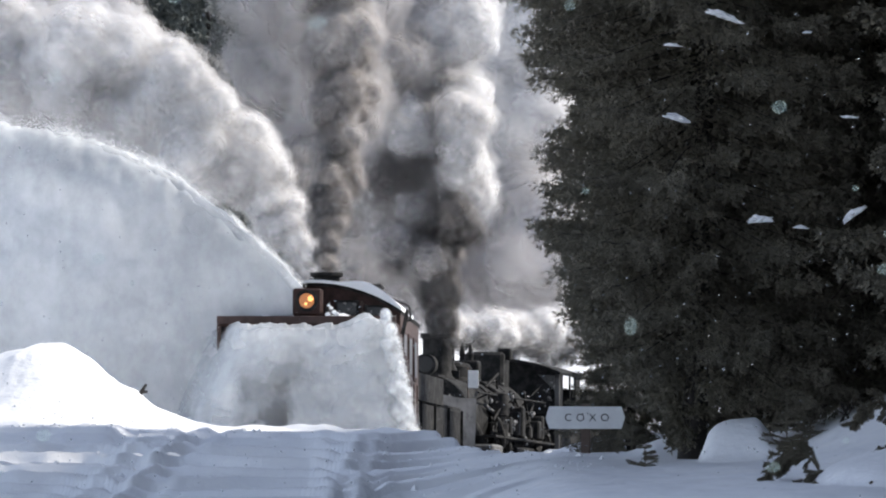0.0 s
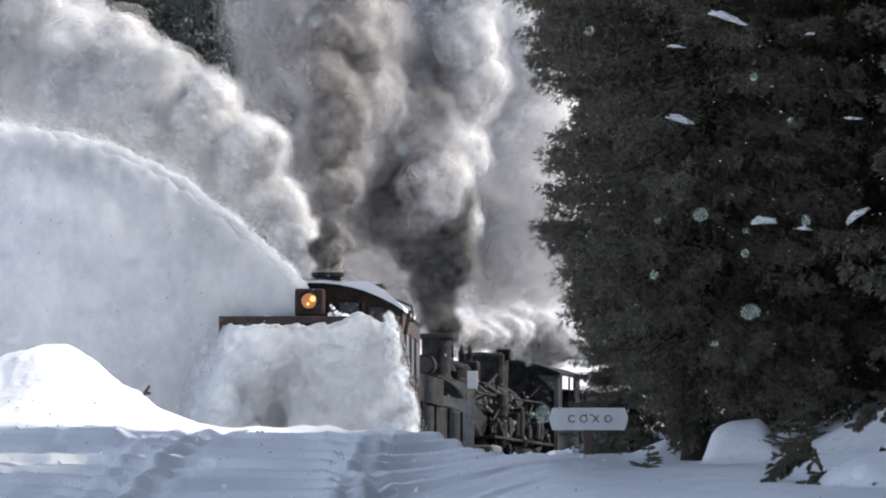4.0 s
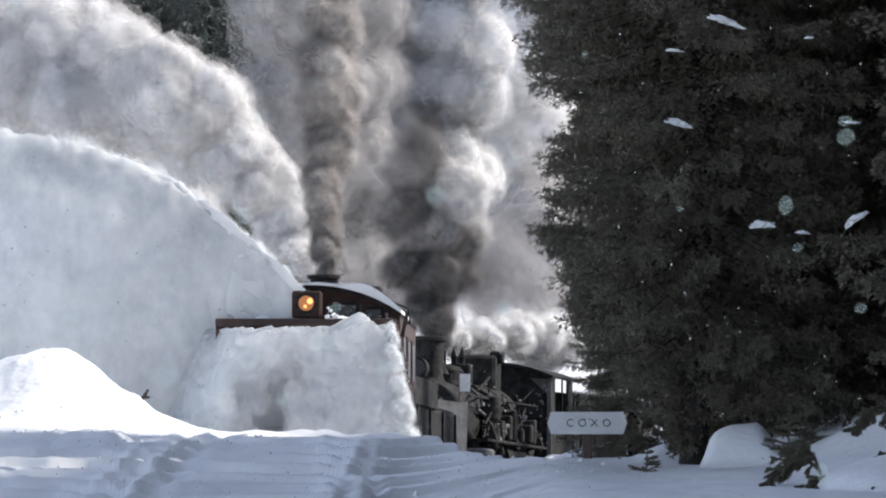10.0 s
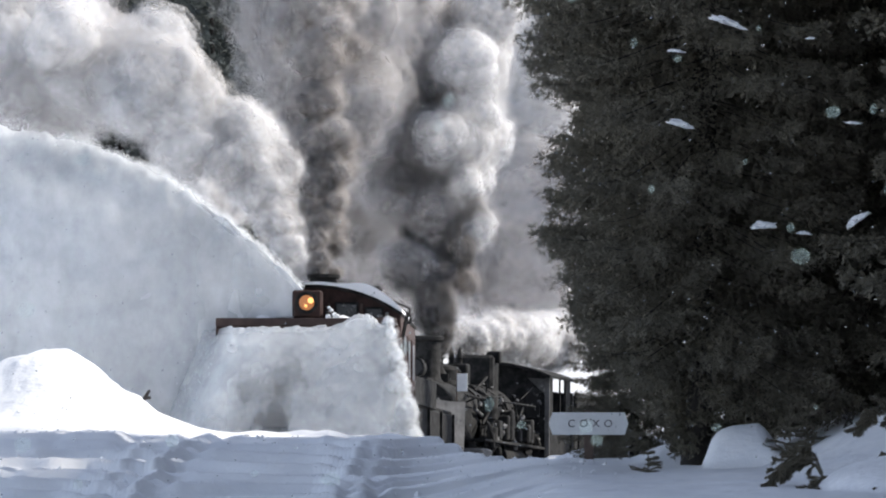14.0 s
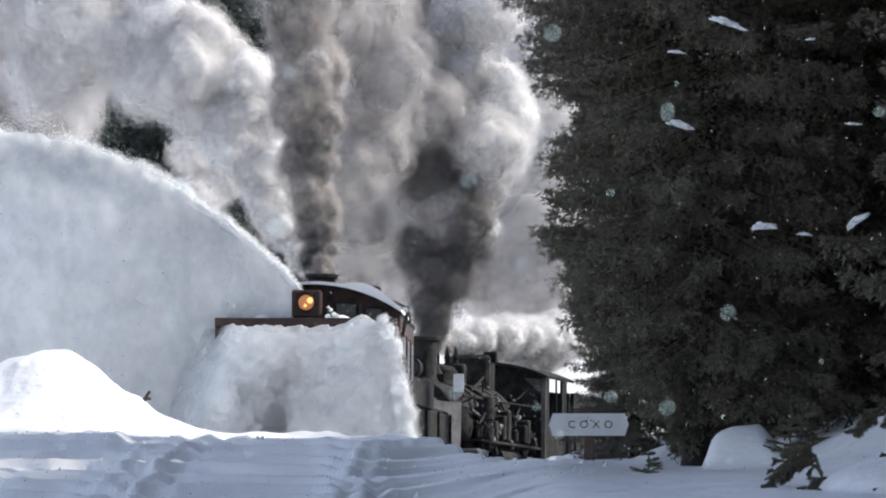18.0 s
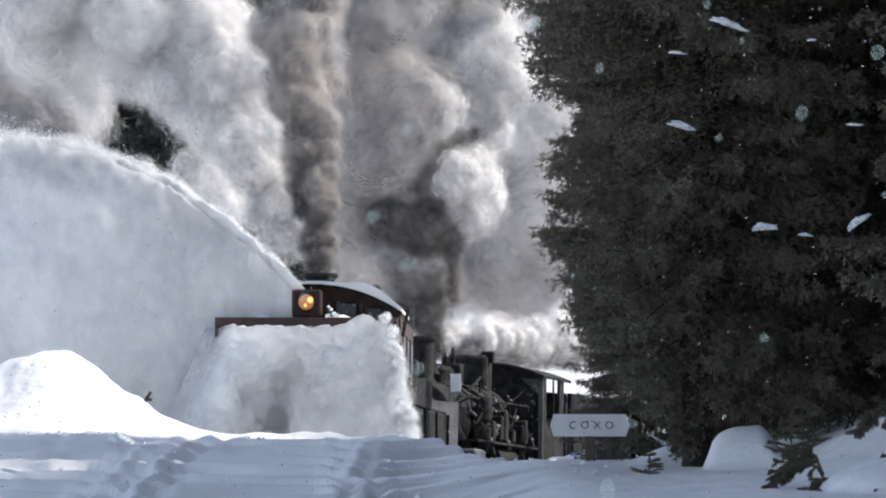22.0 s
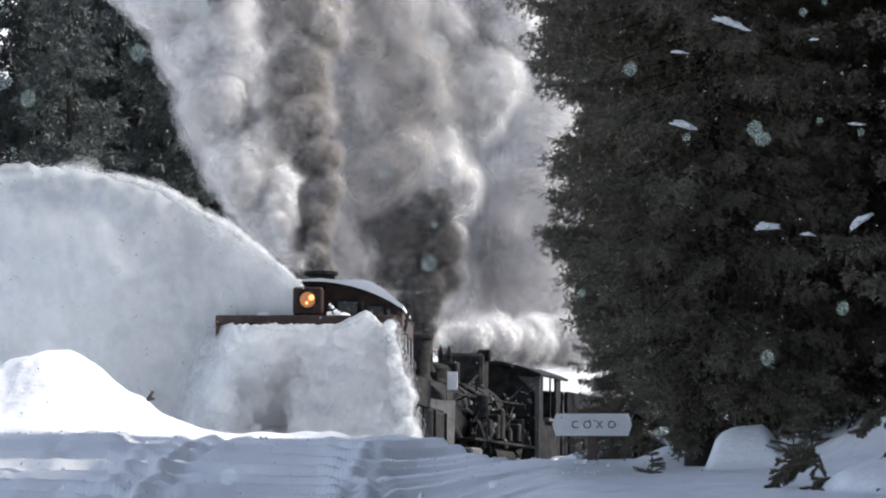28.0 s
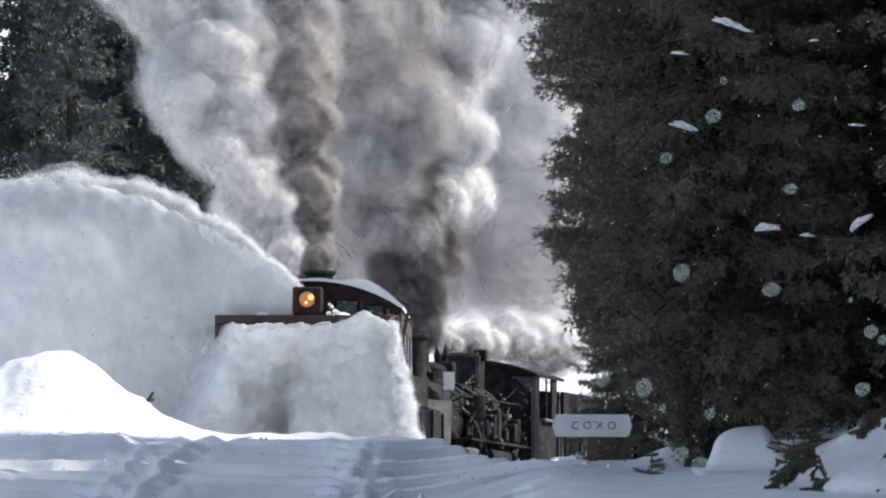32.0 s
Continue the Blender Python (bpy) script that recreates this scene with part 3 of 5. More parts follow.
def build_tender(name, label, length, width, height, mat):
    t = empty(name)
    w = width / 2
    part("tank", box(-w, w, 0.0, length, 1.0, height - 0.5, 0.04), mat, t)
    for sx in (-1, 1):
        part("coal_board", box(sx * w - 0.04, sx * w + 0.04, 0.1, length * 0.62, height - 0.5, height, 0.01), mat, t)
    part("coal_board_front", box(-w + 0.05, w - 0.05, 0.05, 0.13, height - 0.5, height, 0.01), mat, t)
    part("rear_deck", box(-w + 0.05, w - 0.05, length * 0.62, length - 0.02, height - 0.5, height - 0.44, 0.01), mat, t)
    bm = bmesh.new()
    bmesh.ops.create_grid(bm, x_segments=24, y_segments=40, size=0.5)
    for v in bm.verts:
        x, y = v.co.x * 2 * (w - 0.08), (v.co.y + 0.5) * (length * 0.58) + 0.15
        v.co = (x, y, height - 0.25 + 0.35 * (1 - (x / w) ** 2) + 0.08 * noise.noise(Vector((x * 5, y * 5, 0))))
    part("coal", bm, M_BLACK, t, "heaped black coal")
    part("frame", box(-w + 0.1, w - 0.1, 0, length, 0.75, 1.0, 0.02), M_BLACK, t)
    for y in (1.2, 2.6, length - 2.6, length - 1.2):
        wheelset(t, y, 0.40)
    for y in (1.9, length - 1.9):
        for sx in (-1, 1):
            part("truck_frame", box(sx * 0.66 - 0.05, sx * 0.66 + 0.05, y - 1.0, y + 1.0, 0.32, 0.66, 0.02), M_BLACK, t)
    for i in range(5):
        for sx in (-1, 1):
            y = 0.4 + i * (length - 0.8) / 4
            part("stake", box(sx * (w + 0.02) - 0.02, sx * (w + 0.02) + 0.025, y - 0.03, y + 0.03, 1.02, height - 0.5, 0.005), mat, t)
    return tagged(t, label, "tender")


def build_locomotive():
    """The pushing locomotive: origin on the rail under its chimney, the cab behind."""
    t = empty("steam_locomotive")
    zb, rb = 2.22, 0.80
    part("boiler", turned([(0, 0.78), (0.02, 0.83), (1.9, 0.83), (1.92, 0.80), (4.2, 0.86), (6.0, 0.92)], (0, -0.95, zb), (0, 9, zb), 36), M_BLACK, t, "soot-black riveted boiler", True)
    for y in (0.95, 1.9, 2.9, 3.9, 4.9):
        r = 0.815 + max(0, y - 0.9) * 0.02
        part("boiler_band", turned([(0, r + 0.02), (0.06, r + 0.02)], (0, y, zb), (0, 9, zb), 36), M_BLACK, t, smooth=True)
    door = part("smokebox_door", turned([(0, 0.82), (0.05, 0.82), (0.06, 0.66), (0.12, 0.62), (0.17, 0.35), (0.18, 0.05)], (0, -0.95, zb), (0, -9, zb), 32), M_GREY, t, "frosted grey smokebox front", True)
    for i in range(12):
        a = 2 * math.pi * i / 12
        p = (0.74 * math.cos(a), -1.0, zb + 0.74 * math.sin(a))
        part("door_dog", rod(p, (p[0], -1.05, p[2]), 0.035, seg=8), M_BLACK, door)
    part("number_plate", turned([(0, 0.17), (0.02, 0.16)], (0, -1.13, zb), (0, -9, zb), 20), M_BLACK, door)
    lamp = part("headlamp", turned([(0, 0.20), (0.3, 0.21), (0.31, 0.17)], (0, -0.9, zb + 1.02), (0, -9, zb + 1.02), 20), M_BLACK, t, smooth=True)
    part("lens", turned([(0, 0.16), (0.01, 0.15)], (0, -1.21, zb + 1.02), (0, -9, zb + 1.02), 20), M_GLASS, lamp)
    part("lamp_shelf", box(-0.25, 0.25, -1.1, -0.5, zb + 0.78, zb + 0.83, 0.01), M_BLACK, t)
    st = part("chimney", turned([(0, 0.38), (0.08, 0.30), (0.16, 0.275), (0.80, 0.29), (0.84, 0.335), (0.90, 0.34), (0.92, 0.31), (0.90, 0.23), (0.3, 0.2)],
                                (0, 0, 2.97), (0, 0, 9), 28), M_BLACK, t, "frosted dark iron chimney with a flared cap", True)
    # bell, sand box, valves, whistle, dome
    part("sand_dome", turned([(0, 0.44), (0.1, 0.36), (0.30, 0.35), (0.38, 0.28), (0.42, 0.1)], (0, 1.7, 2.98), (0, 2.0, 9), 24), M_BLACK, t, smooth=True)
    part("steam_dome", box(-0.34, 0.46, 4.4, 5.1, 2.95, 3.70, 0.06), M_BLACK, t, "squat black dome casing")
    part("dome_fitting", box(0.30, 0.56, 4.65, 4.9, 3.55, 3.78, 0.02), M_BLACK, t)
    for x, y in ((-0.05, 2.75), (0.12, 2.75)):
        part("safety_valve", turned([(0, 0.06), (0.1, 0.05), (0.12, 0.065), (0.2, 0.05), (0.34, 0.015)], (x, y, 3.45), (x, y, 9), 12), M_BLACK, t, smooth=True)
    part("valve_seat", box(-0.25, 0.3, 2.6, 2.95, 3.0, 3.46, 0.03), M_BLACK, t)
    part("whistle_pipe", rod((-0.12, 2.2, 3.2), (-0.12, 2.2, 3.86), 0.025), M_BLACK, t)
    bell = part("bell", turned([(0, 0.19), (0.05, 0.17), (0.16, 0.11), (0.24, 0.09), (0.27, 0.02)], (0, 1.05, 3.2), (0, 1.05, 9), 18), M_GREY, t, smooth=True)
    part("bell_yoke", box(-0.24, 0.24, 1.02, 1.08, 3.05, 3.2, 0.01), M_BLACK, bell)
    # side gear on both sides
    for sx in (1, -1):
        part("running_board", box(sx * 1.0 - 0.25, sx * 1.0 + 0.25, -0.4, 5.9, 1.86, 1.91, 0.008), M_GREY, t, "snow-dusted running board")
        part("handrail", rod((sx * 0.95, -0.7, 2.72), (sx * 1.05, 5.9, 2.72), 0.02), M_BLACK, t)
        for y in (0.2, 1.7, 3.2, 4.7):
            part("rail_stanchion", rod((sx * 0.75, y, 2.62), (sx * 0.97, y, 2.72), 0.018, seg=8), M_BLACK, t)
        part("air_tank", turned([(0, 0.10), (0.03, 0.2), (2.0, 0.2), (2.03, 0.1)], (sx * 0.98, 2.2, 1.62), (sx * 0.98, 9, 1.62), 16), M_BLACK, t, smooth=True)
        pump = part("air_pump", turned([(0, 0.16), (0.03, 0.2), (0.42, 0.2), (0.44, 0.12), (0.56, 0.12), (0.58, 0.2), (1.0, 0.2), (1.03, 0.14)], (sx * 0.98, 1.25, 1.75), (sx * 0.98, 1.25, 9), 16), M_GREY, t, "frosted air pump", True)
        part("pump_pipe", rod((sx * 0.98, 1.25, 2.75), (sx * 0.5, 1.9, 3.0), 0.035), M_BLACK, pump)
        part("feed_pipe", rod((sx * 0.86, 0.5, 2.5), (sx * 1.08, 3.6, 1.95), 0.04), M_PALE, t, "frosted feed pipe")
        part("feed_pipe", rod((sx * 0.9, 3.1, 2.55), (sx * 1.0, 3.9, 1.95), 0.035), M_PALE, t, "frosted feed pipe")
        part("injector_pipe", rod((sx * 0.92, 4.2, 2.9), (sx * 1.0, 4.6, 1.95), 0.03), M_BLACK, t)
        cyl = part("cylinder", turned([(0, 0.25), (0.04, 0.34), (1.0, 0.34), (1.04, 0.25)], (sx * 1.05, -0.75, 0.85), (sx * 1.05, 9, 0.85), 20), M_GREY, t, "frost-covered cylinder", True)
        part("valve_chest", box(sx * 1.0 - 0.26, sx * 1.0 + 0.26, -0.7, 0.3, 1.2, 1.72, 0.04), M_PALE, cyl, "frost-covered valve chest")
        part("steam_pipe", rod((sx * 0.7, -0.2, 2.2), (sx * 0.98, -0.2, 1.65), 0.11), M_GREY, t)
        for y in (1.5, 2.75, 4.0, 5.25):
            part("driving_wheel", turned([(-0.06, 0.50), (-0.05, 0.58), (-0.03, 0.58), (-0.03, 0.55), (0.06, 0.55), (0.06, 0.46), (0.02, 0.44), (0.02, 0.16), (0.09, 0.14)],
                                         (sx * 0.5, y, 0.56), (sx * 5, y, 0.56), 28), M_BLACK, t, smooth=True)
        part("side_rod", box(sx * 0.74 - 0.03, sx * 0.74 + 0.03, 1.35, 5.4, 0.40, 0.52, 0.01), M_GREY, t, "grey steel side rod")
        part("main_rod", box(sx * 0.86 - 0.03, sx * 0.86 + 0.03, 0.3, 4.1, 0.5, 0.62, 0.01), M_GREY, t)
        for z in (1.0, 1.22, 1.44):
            part("step", box(sx * 1.12 - 0.22, sx * 1.12 + 0.22, 4.9, 5.6, z, z + 0.045, 0.006), M_PALE, t, "snowy step plate")
        part("flag", box(sx * 0.86 - 0.10, sx * 0.86 + 0.10, -0.76, -0.74, 2.80, 3.14, 0.003), M_FLAG, t, "small white cloth flag")
        part("flag_staff", rod((sx * 0.75, -0.72, 2.4), (sx * 0.75, -0.72, 3.2), 0.012, seg=8), M_WOOD, t)
    clutter = random.Random(9)
    for i in range(58):
        sx = 1 if i % 4 else -1
        y, z = clutter.uniform(0.3, 5.6), clutter.uniform(1.95, 2.9)
        x = sx * (0.60 + 0.4 * math.sqrt(max(0, 1 - ((z - 2.22) / 0.95) ** 2)))
        q = (x + sx * clutter.uniform(0, 0.12), y + clutter.uniform(-0.9, 0.9), max(1.9, z + clutter.uniform(-0.7, 0.3)))
        part("pipe", rod((x, y, z), q, clutter.uniform(0.010, 0.03), seg=8), (M_BLACK, M_GREY, M_BLACK, M_GREY)[i % 4], t)
    for i in range(7):
        y = 0.9 + i * 0.72
        part("fitting", box(0.86, 1.12 + 0.03 * (i % 3), y, y + 0.22 + 0.1 * (i % 2), 1.95, 2.2 + 0.12 * (i % 4), 0.03), M_BLACK if i % 2 else M_GREY, t)
    part("frame", box(-0.45, 0.45, -1.6, 8.2, 0.75, 1.2, 0.02), M_BLACK, t)
    part("firebox", box(-0.85, 0.85, 4.6, 6.3, 1.0, 2.4, 0.06), M_BLACK, t)
    part("pilot_beam", box(-1.25, 1.25, -1.75, -1.55, 0.75, 1.15, 0.02), M_BLACK, t)
    for sx in (1, -1):
        bm = bmesh.new()
        rows = []
        for j in range(9):
            v = j / 8
            z = 0.15 + 2.55 * v
            row = []
            for i in range(9):
                u = i / 8
                curl = 0.35 * (1 - v) ** 2 + 0.18 * v ** 3
                row.append(bm.verts.new((sx * (0.02 + 1.05 * u), -2.75 + 0.95 * u + 0.45 * v - curl, z - 0.12 * u * v + 0.03 * math.sin(5 * u + sx))))
            rows.append(row)
        for a, c in zip(rows, rows[1:]):
            for i in range(8):
                bm.faces.new((a[i], a[i + 1], c[i + 1], c[i]))
        bmesh.ops.recalc_face_normals(bm, faces=bm.faces)
        bmesh.ops.solidify(bm, geom=bm.faces[:], thickness=0.05)
        part("pilot_plow", bm, M_FROST, t, "snow-crusted curved pilot plough blade", True)
    # frost that clings to the front and the sunny side
    rime = random.Random(31)
    for i in range(70):
        y = rime.uniform(-0.9, 5.95)
        z = rime.uniform(1.2, 3.05)
        x = 0.70 + 0.36 * math.sqrt(max(0, 1 - ((z - 2.22) / 0.95) ** 2)) + rime.uniform(-0.04, 0.18)
        if i % 4 == 0:
            x, y = rime.uniform(-0.6, 0.8), -1.05 - rime.uniform(0, 0.1)
            z = 2.22 + rime.uniform(-0.5, 0.5)
        elif i % 4 == 1:
            x, y = rime.uniform(0.9, 1.27), 5.97
            z = rime.uniform(2.0, 3.2)
        k = rime.uniform(0.012, 0.045)
        bm = bmesh.new()
        bmesh.ops.create_icosphere(bm, subdivisions=2, radius=1)
        for v in bm.verts:
            v.co *= 1 + 0.7 * noise.fractal(v.co * 1.6 + Vector((i * 3.1, 0, 0)), 0.9, 2, 3)
        bmesh.ops.transform(bm, verts=bm.verts, matrix=Matrix.Translation((x, y, z)) @ Matrix.Diagonal((k, k * rime.uniform(0.6, 2.0), k * rime.uniform(0.5, 1.6), 1)))
        part("rime", bm, M_FROST if i % 3 else M_PALE, t, "patch of clinging rime", True)
    # snow caked on the running gear
    cake = random.Random(12)
    for i in range(14):
        y, z = cake.uniform(-0.6, 5.8), cake.uniform(1.1, 2.05)
        bm = bmesh.new()
        bmesh.ops.create_icosphere(bm, subdivisions=3, radius=1)
        k = cake.uniform(0, 50)
        for v in bm.verts:
            v.co *= 1 + 0.5 * noise.fractal(v.co * 1.7 + Vector((k, 0, 0)), 0.9, 2, 4)
        m = Matrix.Translation((1.12 + cake.uniform(-0.1, 0.12), y, z)) @ Matrix.Rotation(cake.uniform(-0.9, 0.9), 4, 'X') @ Matrix.Diagonal((0.07, cake.uniform(0.15, 0.5), cake.uniform(0.06, 0.16), 1))
        bmesh.ops.transform(bm, verts=bm.verts, matrix=m)
        part("caked_snow", bm, M_GREY, t, "caked grey snow", True)
    wheelset(t, -0.9, 0.36)
    wheelset(t, 6.9, 0.40)
    # cab
    y0, y1, W = 6.0, 8.3, 1.30
    roof = arch(W, 3.32, 3.56, 24, 2.2)
    front = part("cab_front", prism([(W, 1.95), *roof, (-W, 1.95)], y0, y0 + 0.05), M_BLACK, t)
    for sx in (1, -1):
        part("front_window", box(sx * 0.98 - 0.14, sx * 0.98 + 0.14, y0 - 0.02, y0 - 0.004, 2.5, 3.1, 0.004), M_GLASS, front)
        # post and bracket take the pale colour to look sunlit
        part("corner_post", box(sx * (W - 0.02) - 0.05, sx * (W - 0.02) + 0.05, y0 - 0.06, y0 - 0.006, 1.3, 3.30, 0.01), M_PALE, front, "corner post coloured pale for the sunlight on it")
        part("post_bracket", prism([(sx * (W - 0.08), 3.28), (sx * (W - 0.42), 3.30), (sx * (W - 0.08), 2.98)][::sx], y0 - 0.05, y0 - 0.02), M_PALE, front, "bracket coloured pale for the sunlight on it")
        side = part("cab_side", box(sx * W - 0.025, sx * W + 0.025, y0 + 0.055, y1, 1.3, 2.45, 0.01), M_BLACK, t, "sooty black cab side")
        part("upper_side", box(sx * W - 0.025, sx * W + 0.025, y0 + 0.055, y0 + 0.35, 2.45, 3.33, 0.01), M_BLACK, side)
        part("rear_post", box(sx * W - 0.025, sx * W + 0.025, y1 - 0.5, y1, 2.45, 3.33, 0.01), M_BLACK, side)
        part("window_sash", box(sx * W - 0.015, sx * W + 0.015, y0 + 1.2, y0 + 1.26, 2.46, 3.3, 0.003), M_BLACK, side)
        part("arm_rest", box(sx * (W + 0.06) - 0.07, sx * (W + 0.06) + 0.06, y0 + 0.55, y1 - 0.4, 2.43, 2.49, 0.01), M_PALE, side)
        part("grab_iron", rod((sx * (W + 0.07), y1 + 0.02, 1.4), (sx * (W + 0.07), y1 + 0.02, 2.9), 0.018), M_PALE, side)
    outer = arch(W + 0.08, 3.34, 3.62, 24, 2.2)
    inner = [(x * 0.99, z - 0.05) for x, z in outer][::-1]
    part("cab_roof", prism(outer + inner, y0 - 0.25, y1 + 0.55), M_BLACK, t, "black curved cab roof")
    part("cab_floor", box(-W + 0.03, W - 0.03, y0 + 0.06, y1, 1.25, 1.31, 0.01), M_BLACK, t)
    part("backhead", box(-0.7, 0.7, y0 + 0.06, y0 + 0.5, 1.4, 3.0, 0.1), M_BLACK, t)
    return tagged(t, "black narrow-gauge steam locomotive dusted with frost and snow", "locomotive")


rotary = build_rotary()
rotary_tender = build_tender("rotary_tender", "sooty black coal tender behind the snow plough", 8.9, 2.4, 2.75, M_BLACK)
locomotive = build_locomotive()
loco_tender = build_tender("locomotive_tender", "sooty black coal tender behind the locomotive", 7.4, 2.6, 3.1, M_BLACK)
# the origin of each vehicle behind the plough's hood, and the reach over which it rests on the line
TRAIN = ((rotary, 0.0, 6.6), (rotary_tender, 7.35, 8.7), (locomotive, 20.0, 8.0), (loco_tender, 28.9, 7.2))
for thing, s, reach in TRAIN:
    thing.matrix_basis = line_pose(s, reach)


def build_track():
    """Two rails and the ties of the narrow-gauge line."""
    t = empty("railway_track")
    for sx in (-1, 1):
        verts, faces = [], []
        for k, s in enumerate(np.arange(-6, 55, 1.0)):
            p, a = line_point(float(s)), heading(float(s))
            side = Vector((math.cos(a), -math.sin(a), 0))
            for dx, dz in ((-0.035, -0.12), (0.035, -0.12), (0.035, -0.005), (-0.035, -0.005)):
                verts.append(p + side * (sx * 0.457 + dx) + Vector((0, 0, dz)))
            if k:
                b, c = 4 * (k - 1), 4 * k
                faces += [(b + i, b + (i + 1) % 4, c + (i + 1) % 4, c + i) for i in range(4)]
        ob = new("rail", link_mesh("rail", verts, faces, M_GREY))
        ob.parent = t
    tie = None
    for s in np.arange(-5, 54, 0.6):
        p, a = line_point(float(s)), heading(float(s))
        ob = new("tie", tie) if tie else part("tie", box(-1.05, 1.05, -0.1, 0.1, -0.30, -0.125, 0.01), M_WOOD, t)
        tie = ob.data
        ob.parent = t
        ob.matrix_basis = Matrix.Translation(p) @ Matrix.Rotation(-a, 4, 'Z')
    tagged(t, "narrow-gauge steel rails on timber ties in the snow cut", "track", kind="structure")


build_track()


# ---- trees ----
def needle_blades(pts, dirs, lens, widths, rng):
    """Small drooping sprays: each a folded four-sided blade along dirs."""
    n = len(pts)
    d = dirs / np.linalg.norm(dirs, axis=1, keepdims=True)
    up = rng.normal(size=(n, 3))
    side = np.cross(d, up)
    side /= np.linalg.norm(side, axis=1, keepdims=True) + 1e-9
    nor = np.cross(side, d)
    mid = pts + d * (lens * 0.45)[:, None]
    v = np.empty((n, 4, 3))
    v[:, 0] = pts
    v[:, 1] = mid + side * widths[:, None] + nor * (widths * 0.4)[:, None]
    v[:, 2] = pts + d * lens[:, None]
    v[:, 3] = mid - side * widths[:, None] + nor * (widths * 0.4)[:, None]
    base = np.arange(n) * 4
    f = np.concatenate([np.stack([base, base + 1, base + 2], 1), np.stack([base, base + 2, base + 3], 1)])
    return v.reshape(-1, 3), f


def mesh_np(name, v, f, mat):
    me = bpy.data.meshes.new(name)
    v, f = np.asarray(v, np.float32), np.asarray(f, np.int32)
    k = f.shape[1]
    me.vertices.add(len(v))
    me.vertices.foreach_set("co", v.ravel())
    me.loops.add(f.size)
    me.loops.foreach_set("vertex_index", f.ravel())
    me.polygons.add(len(f))
    me.polygons.foreach_set("loop_start", np.arange(0, f.size, k, dtype=np.int32))
    me.update(calc_edges=True)
    for m in (mat if isinstance(mat, list) else [mat]):
        me.materials.append(m)
    return me


